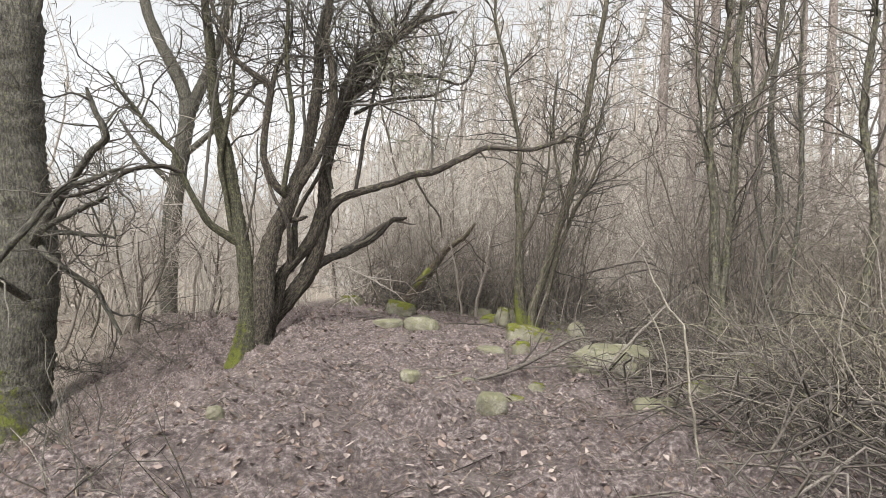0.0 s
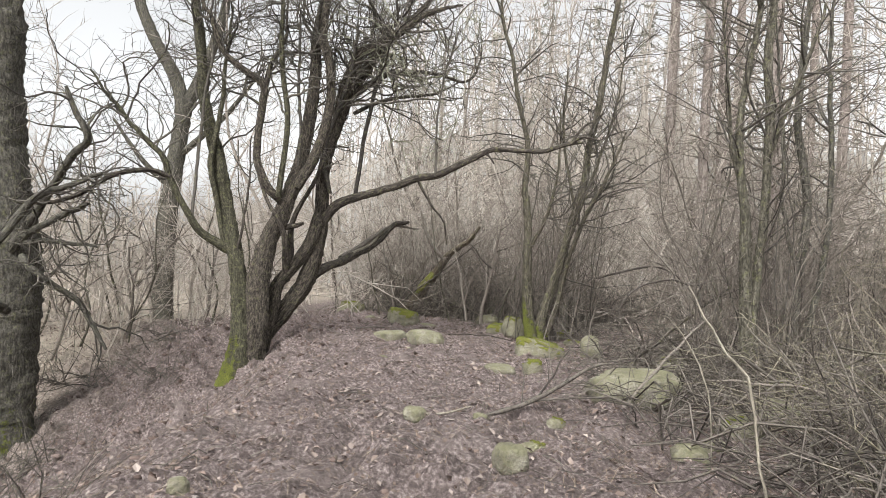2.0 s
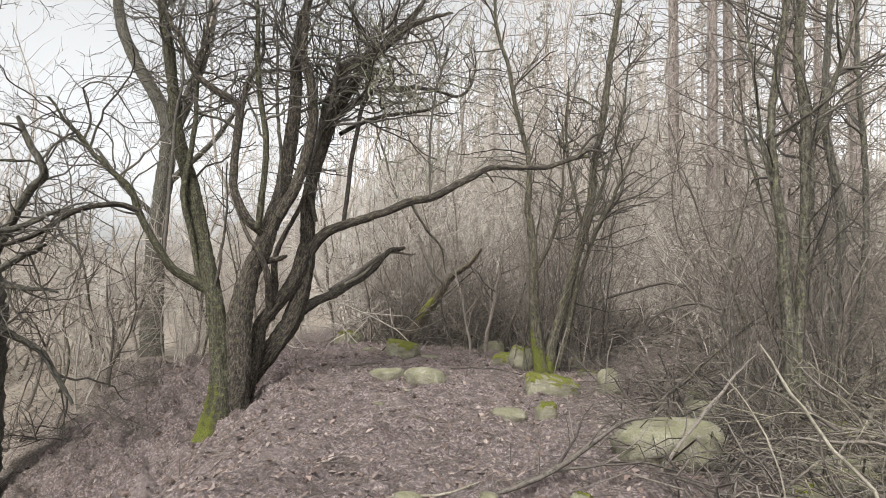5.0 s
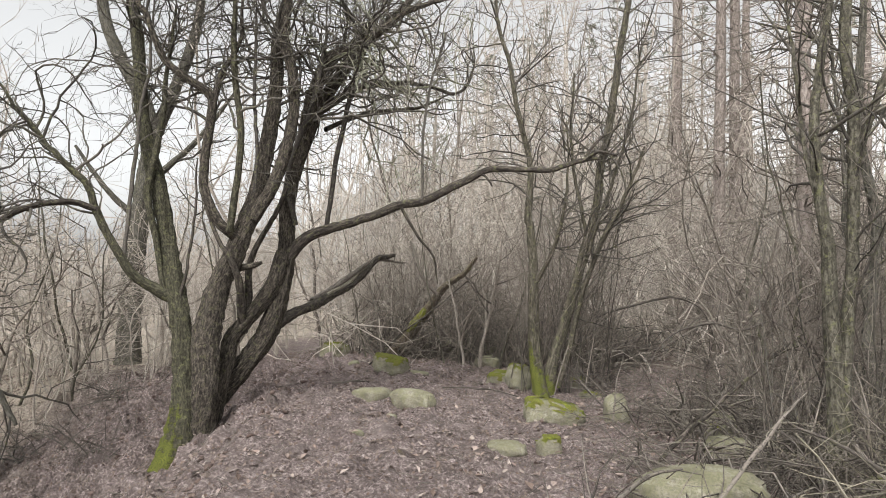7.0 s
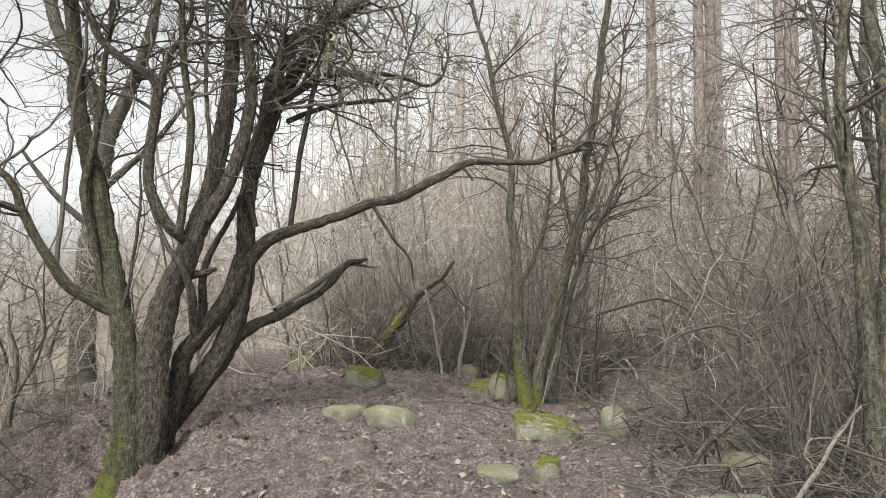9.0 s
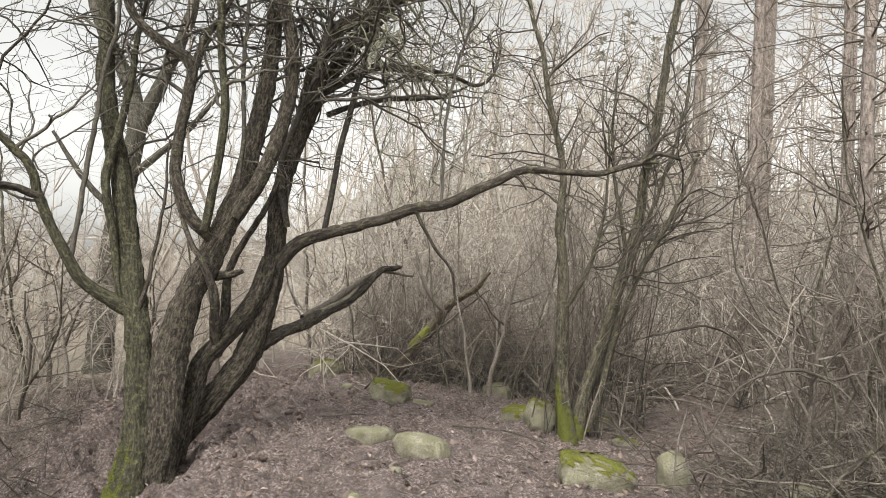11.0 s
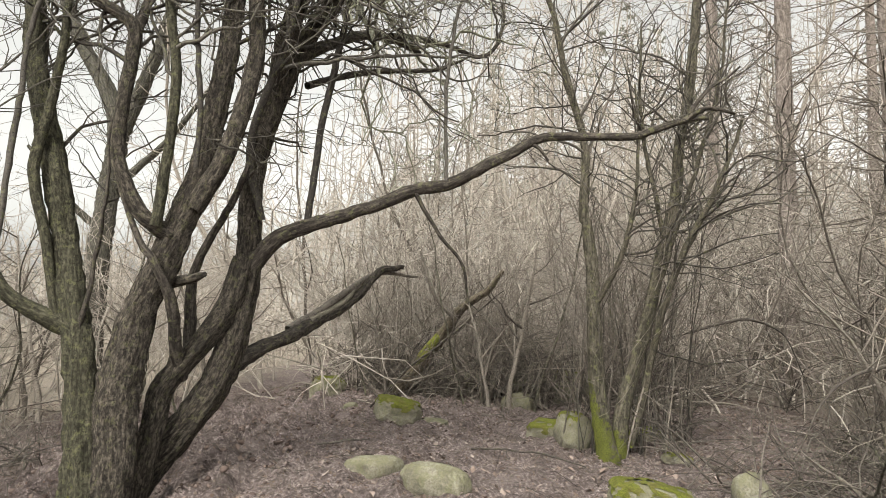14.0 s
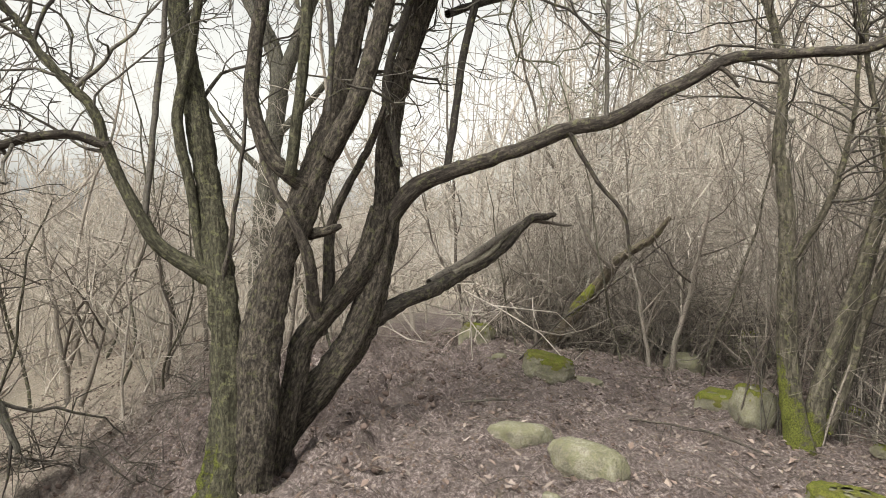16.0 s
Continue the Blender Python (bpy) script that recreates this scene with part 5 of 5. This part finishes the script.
def brush_pile(seed, n, x0, x1, y0, y1, long, stout, high):
    """Crossed dead branches lying on the brush, each a thing."""
    rg = random.Random(seed)
    kinds = ((DEAD_WOOD, "dark crooked dead branch thrown on the brush"), (SHRUB_BARK, "grey-brown dead branch lying across the brush"), (THICKET_BARK, "greenish-grey fallen branch caught in the brush"), (PALE_WOOD, "pale barkless branch lying in the brush"))
    for k in range(n):
        mat, label = kinds[(0, 1, 2, 1, 0, 2, 1, 3)[k % 8]]
        x, y, a, g = rg.uniform(x0, x1), rg.uniform(y0, y1), rg.uniform(0, 6.283), rg.uniform(*long)
        r, rise, bow = rg.uniform(*stout), rg.uniform(0.0, high), rg.uniform(-0.25, 0.25) * g
        knots = []
        for f in (0.0, 0.25, 0.5, 0.75, 1.0):
            px = x + math.cos(a) * g * f - math.sin(a) * bow * math.sin(3.14 * f) + rg.gauss(0, 0.03)
            py = y + math.sin(a) * g * f + math.cos(a) * bow * math.sin(3.14 * f) + rg.gauss(0, 0.03)
            knots.append((px, py, ground_z(px, py) + rise * f + 0.12 * g * math.sin(3.14 * f) * rg.uniform(0.4, 1.0), r * (1 - 0.65 * f)))
        if min(q[0] for q in knots) < 1.75:
            continue
        stick(label, mat, *knots, side=1.6, seed=seed + k)


brush_pile(500, 36, 2.35, 4.6, 4.4, 8.2, (0.9, 2.2), (0.009, 0.02), 0.9)
brush_pile(600, 26, 2.5, 4.6, 8.6, 12.0, (0.9, 2.2), (0.010, 0.022), 0.7)
brush_pile(700, 18, 1.9, 4.0, 17.2, 19.0, (1.2, 2.8), (0.014, 0.03), 1.1)


# ---- litter ----
def scatter_leaves():
    rg = np.random.RandomState(17)
    n = 120000
    x, y = rg.uniform(-11, 6.0, n), 2.4 + 18.0 * rg.rand(n)
    # fewer on the trodden middle, more at the rims
    keep = rg.rand(n) < np.clip(0.32 + 0.13 * np.abs(x + 0.3) + 0.08 * np.clip(y - 12, 0, 9) + 0.2 * np.clip(7 - y, 0, 2), 0, 0.85)
    x, y = x[keep], y[keep]
    n = len(x)
    z = surface(x, y) + rg.uniform(0.004, 0.022, n)
    s, t = 0.007 + (0.036 - 0.012 * (y < 7)) * rg.rand(n) ** 2.4, rg.uniform(0, 6.283, n)
    curl, tilt, wide = rg.uniform(-0.6, 0.9, n), rg.uniform(-0.7, 0.7, n), rg.uniform(0.4, 0.85, n)
    V = np.zeros((n, 4, 3))
    for k, (u, w, c) in enumerate(((-1, 0, 0), (0.1, 1, 1), (1.1, 0.1, 0.3), (-0.1, -1, 1))):
        a, b = u * s, w * s * wide
        V[:, k, 0] = x + np.cos(t) * a - np.sin(t) * b
        V[:, k, 1] = y + np.sin(t) * a + np.cos(t) * b
        V[:, k, 2] = z + c * curl * s * 0.6 + tilt * a
    f = np.arange(n * 4).reshape(-1, 4)
    tagged(new("leaf_litter", quad_mesh("leaf_litter", V.reshape(-1, 3), f, None, LEAF_LITTER, False)), "mat of small dry brown fallen leaves", "leaves", kind="stuff")


def scatter_twigs():
    rg, w = random.Random(19), Wood()
    for _ in range(7500):
        x, y = rg.uniform(-9, 5.5), rg.uniform(2.6, 19)
        if rg.random() > 0.35 + 0.2 * abs(x + 0.3):
            continue
        t, s, r = rg.uniform(0, 6.283), 0.05 + 0.4 * rg.random() ** 2.5, rg.uniform(0.002, 0.005)
        c, d = math.cos(t) * s, math.sin(t) * s
        mx, my = x + c / 2 + rg.gauss(0, 0.02), y + d / 2 + rg.gauss(0, 0.02)
        w.tube([(x, y, ground_z(x, y) + 0.012), (mx, my, ground_z(mx, my) + rg.uniform(0.02, 0.05)), (x + c, y + d, ground_z(x + c, y + d) + 0.012)], [r, r * 0.9, r * 0.5], 3, 0, rg.randrange(1000))
    tagged(new("twig_litter", w.mesh("twig_litter", DEAD_WOOD)), "small dead twigs strewn over the soil", "twigs", kind="stuff")


def scatter_grass():
    rg = np.random.RandomState(23)
    n = 30000
    x, y = rg.uniform(-6.0, 5.0, n), 2.6 + 14.0 * rg.rand(n)
    keep = rg.rand(n) < np.clip(0.25 + 0.25 * np.abs(x + 0.3) + 0.25 * np.clip(7.5 - y, 0, 3), 0, 1)
    x, y = x[keep], y[keep]
    n = len(x)
    z = surface(x, y) - 0.01
    h, t, wd = rg.uniform(0.01, 0.05, n), rg.uniform(0, 6.283, n), rg.uniform(0.001, 0.0025, n)
    lean = rg.uniform(0.8, 3.0, n) * h
    V = np.zeros((n, 4, 3))
    for k, (u, q) in enumerate(((-1, 0), (1, 0), (0.5, 1), (-0.5, 1))):
        V[:, k, 0] = x + np.cos(t) * lean * q - np.sin(t) * wd * u
        V[:, k, 1] = y + np.sin(t) * lean * q + np.cos(t) * wd * u
        V[:, k, 2] = z + h * q + 0.01
    f = np.arange(n * 4).reshape(-1, 4)
    tagged(new("old_grass", quad_mesh("old_grass", V.reshape(-1, 3), f, None, OLD_GRASS, False)), "short flattened dead grass and roots", "grass", kind="stuff")


def scatter_clods():
    rg = np.random.RandomState(29)
    bm = bmesh.new()
    bmesh.ops.create_icosphere(bm, subdivisions=1, radius=1.0)
    bv = np.array([tuple(v.co) for v in bm.verts])
    bf = np.array([[v.index for v in p.verts] for p in bm.faces])
    bm.free()
    n = 4200
    x, y = rg.uniform(-6.5, 3.0, n), rg.uniform(4.0, 16.5, n)
    z = surface(x, y)
    s = 0.006 + (0.016 + 0.03 * (x < -1.6)) * rg.rand(n) ** 2.6
    V = bv[None] * (s[:, None, None] * rg.uniform(0.45, 1.5, (n, len(bv), 1))) * np.array([1, 1, 0.7])
    V = V + np.stack((x, y, z + s * 0.25), -1)[:, None, :]
    F = bf[None] + (np.arange(n) * len(bv))[:, None, None]
    tagged(new("soil_clods", quad_mesh("soil_clods", V.reshape(-1, 3), F.reshape(-1, 3), None, CLOD)), "crumbs and clods of dark soil", "soil", kind="stuff")


def scatter_brush():
    """A loose mat of longer dead twigs under the shrubs."""
    rg, w = random.Random(37), Wood()
    for k in range(4200):
        if k % 3 == 0:
            x, y = rg.uniform(-1.6, 6.0), rg.uniform(17.8, 20.2)
        elif k % 3 == 1:
            x, y = rg.uniform(2.2, 6.0), rg.uniform(8.6, 15.0)
        else:
            x, y = rg.uniform(1.6, 5.5), rg.uniform(3.6, 9.0)
        if abs((x - 3.0) - 0.4 * (y - 13.0)) < 0.75 and y > 11.5:
            continue
        t, s, r = rg.uniform(0, 6.283), rg.uniform(0.25, 1.0), rg.uniform(0.003, 0.010)
        z, up, pts = rg.uniform(0.0, 0.12), rg.uniform(0.0, 0.35), []
        if k % 3 == 0:
            s, r, up = s * 1.7, r * 1.6, up * 3.0
        for f in (0.0, 0.35, 0.7, 1.0):
            px, py = x + math.cos(t) * s * f + rg.gauss(0, 0.03), y + math.sin(t) * s * f + rg.gauss(0, 0.03)
            pts.append((px, py, ground_z(px, py) + 0.01 + z + up * math.sin(f * 2.6)))
        w.tube(pts, [r, r * 0.9, r * 0.7, r * 0.4], 3, 0, rg.randrange(1000))
    tagged(new("brush_litter", w.mesh("brush_litter", DEAD_WOOD)), "mat of dead brown twigs under the shrubs", "twigs", kind="stuff")


scatter_brush()
scatter_leaves()
scatter_twigs()
scatter_grass()
scatter_clods()
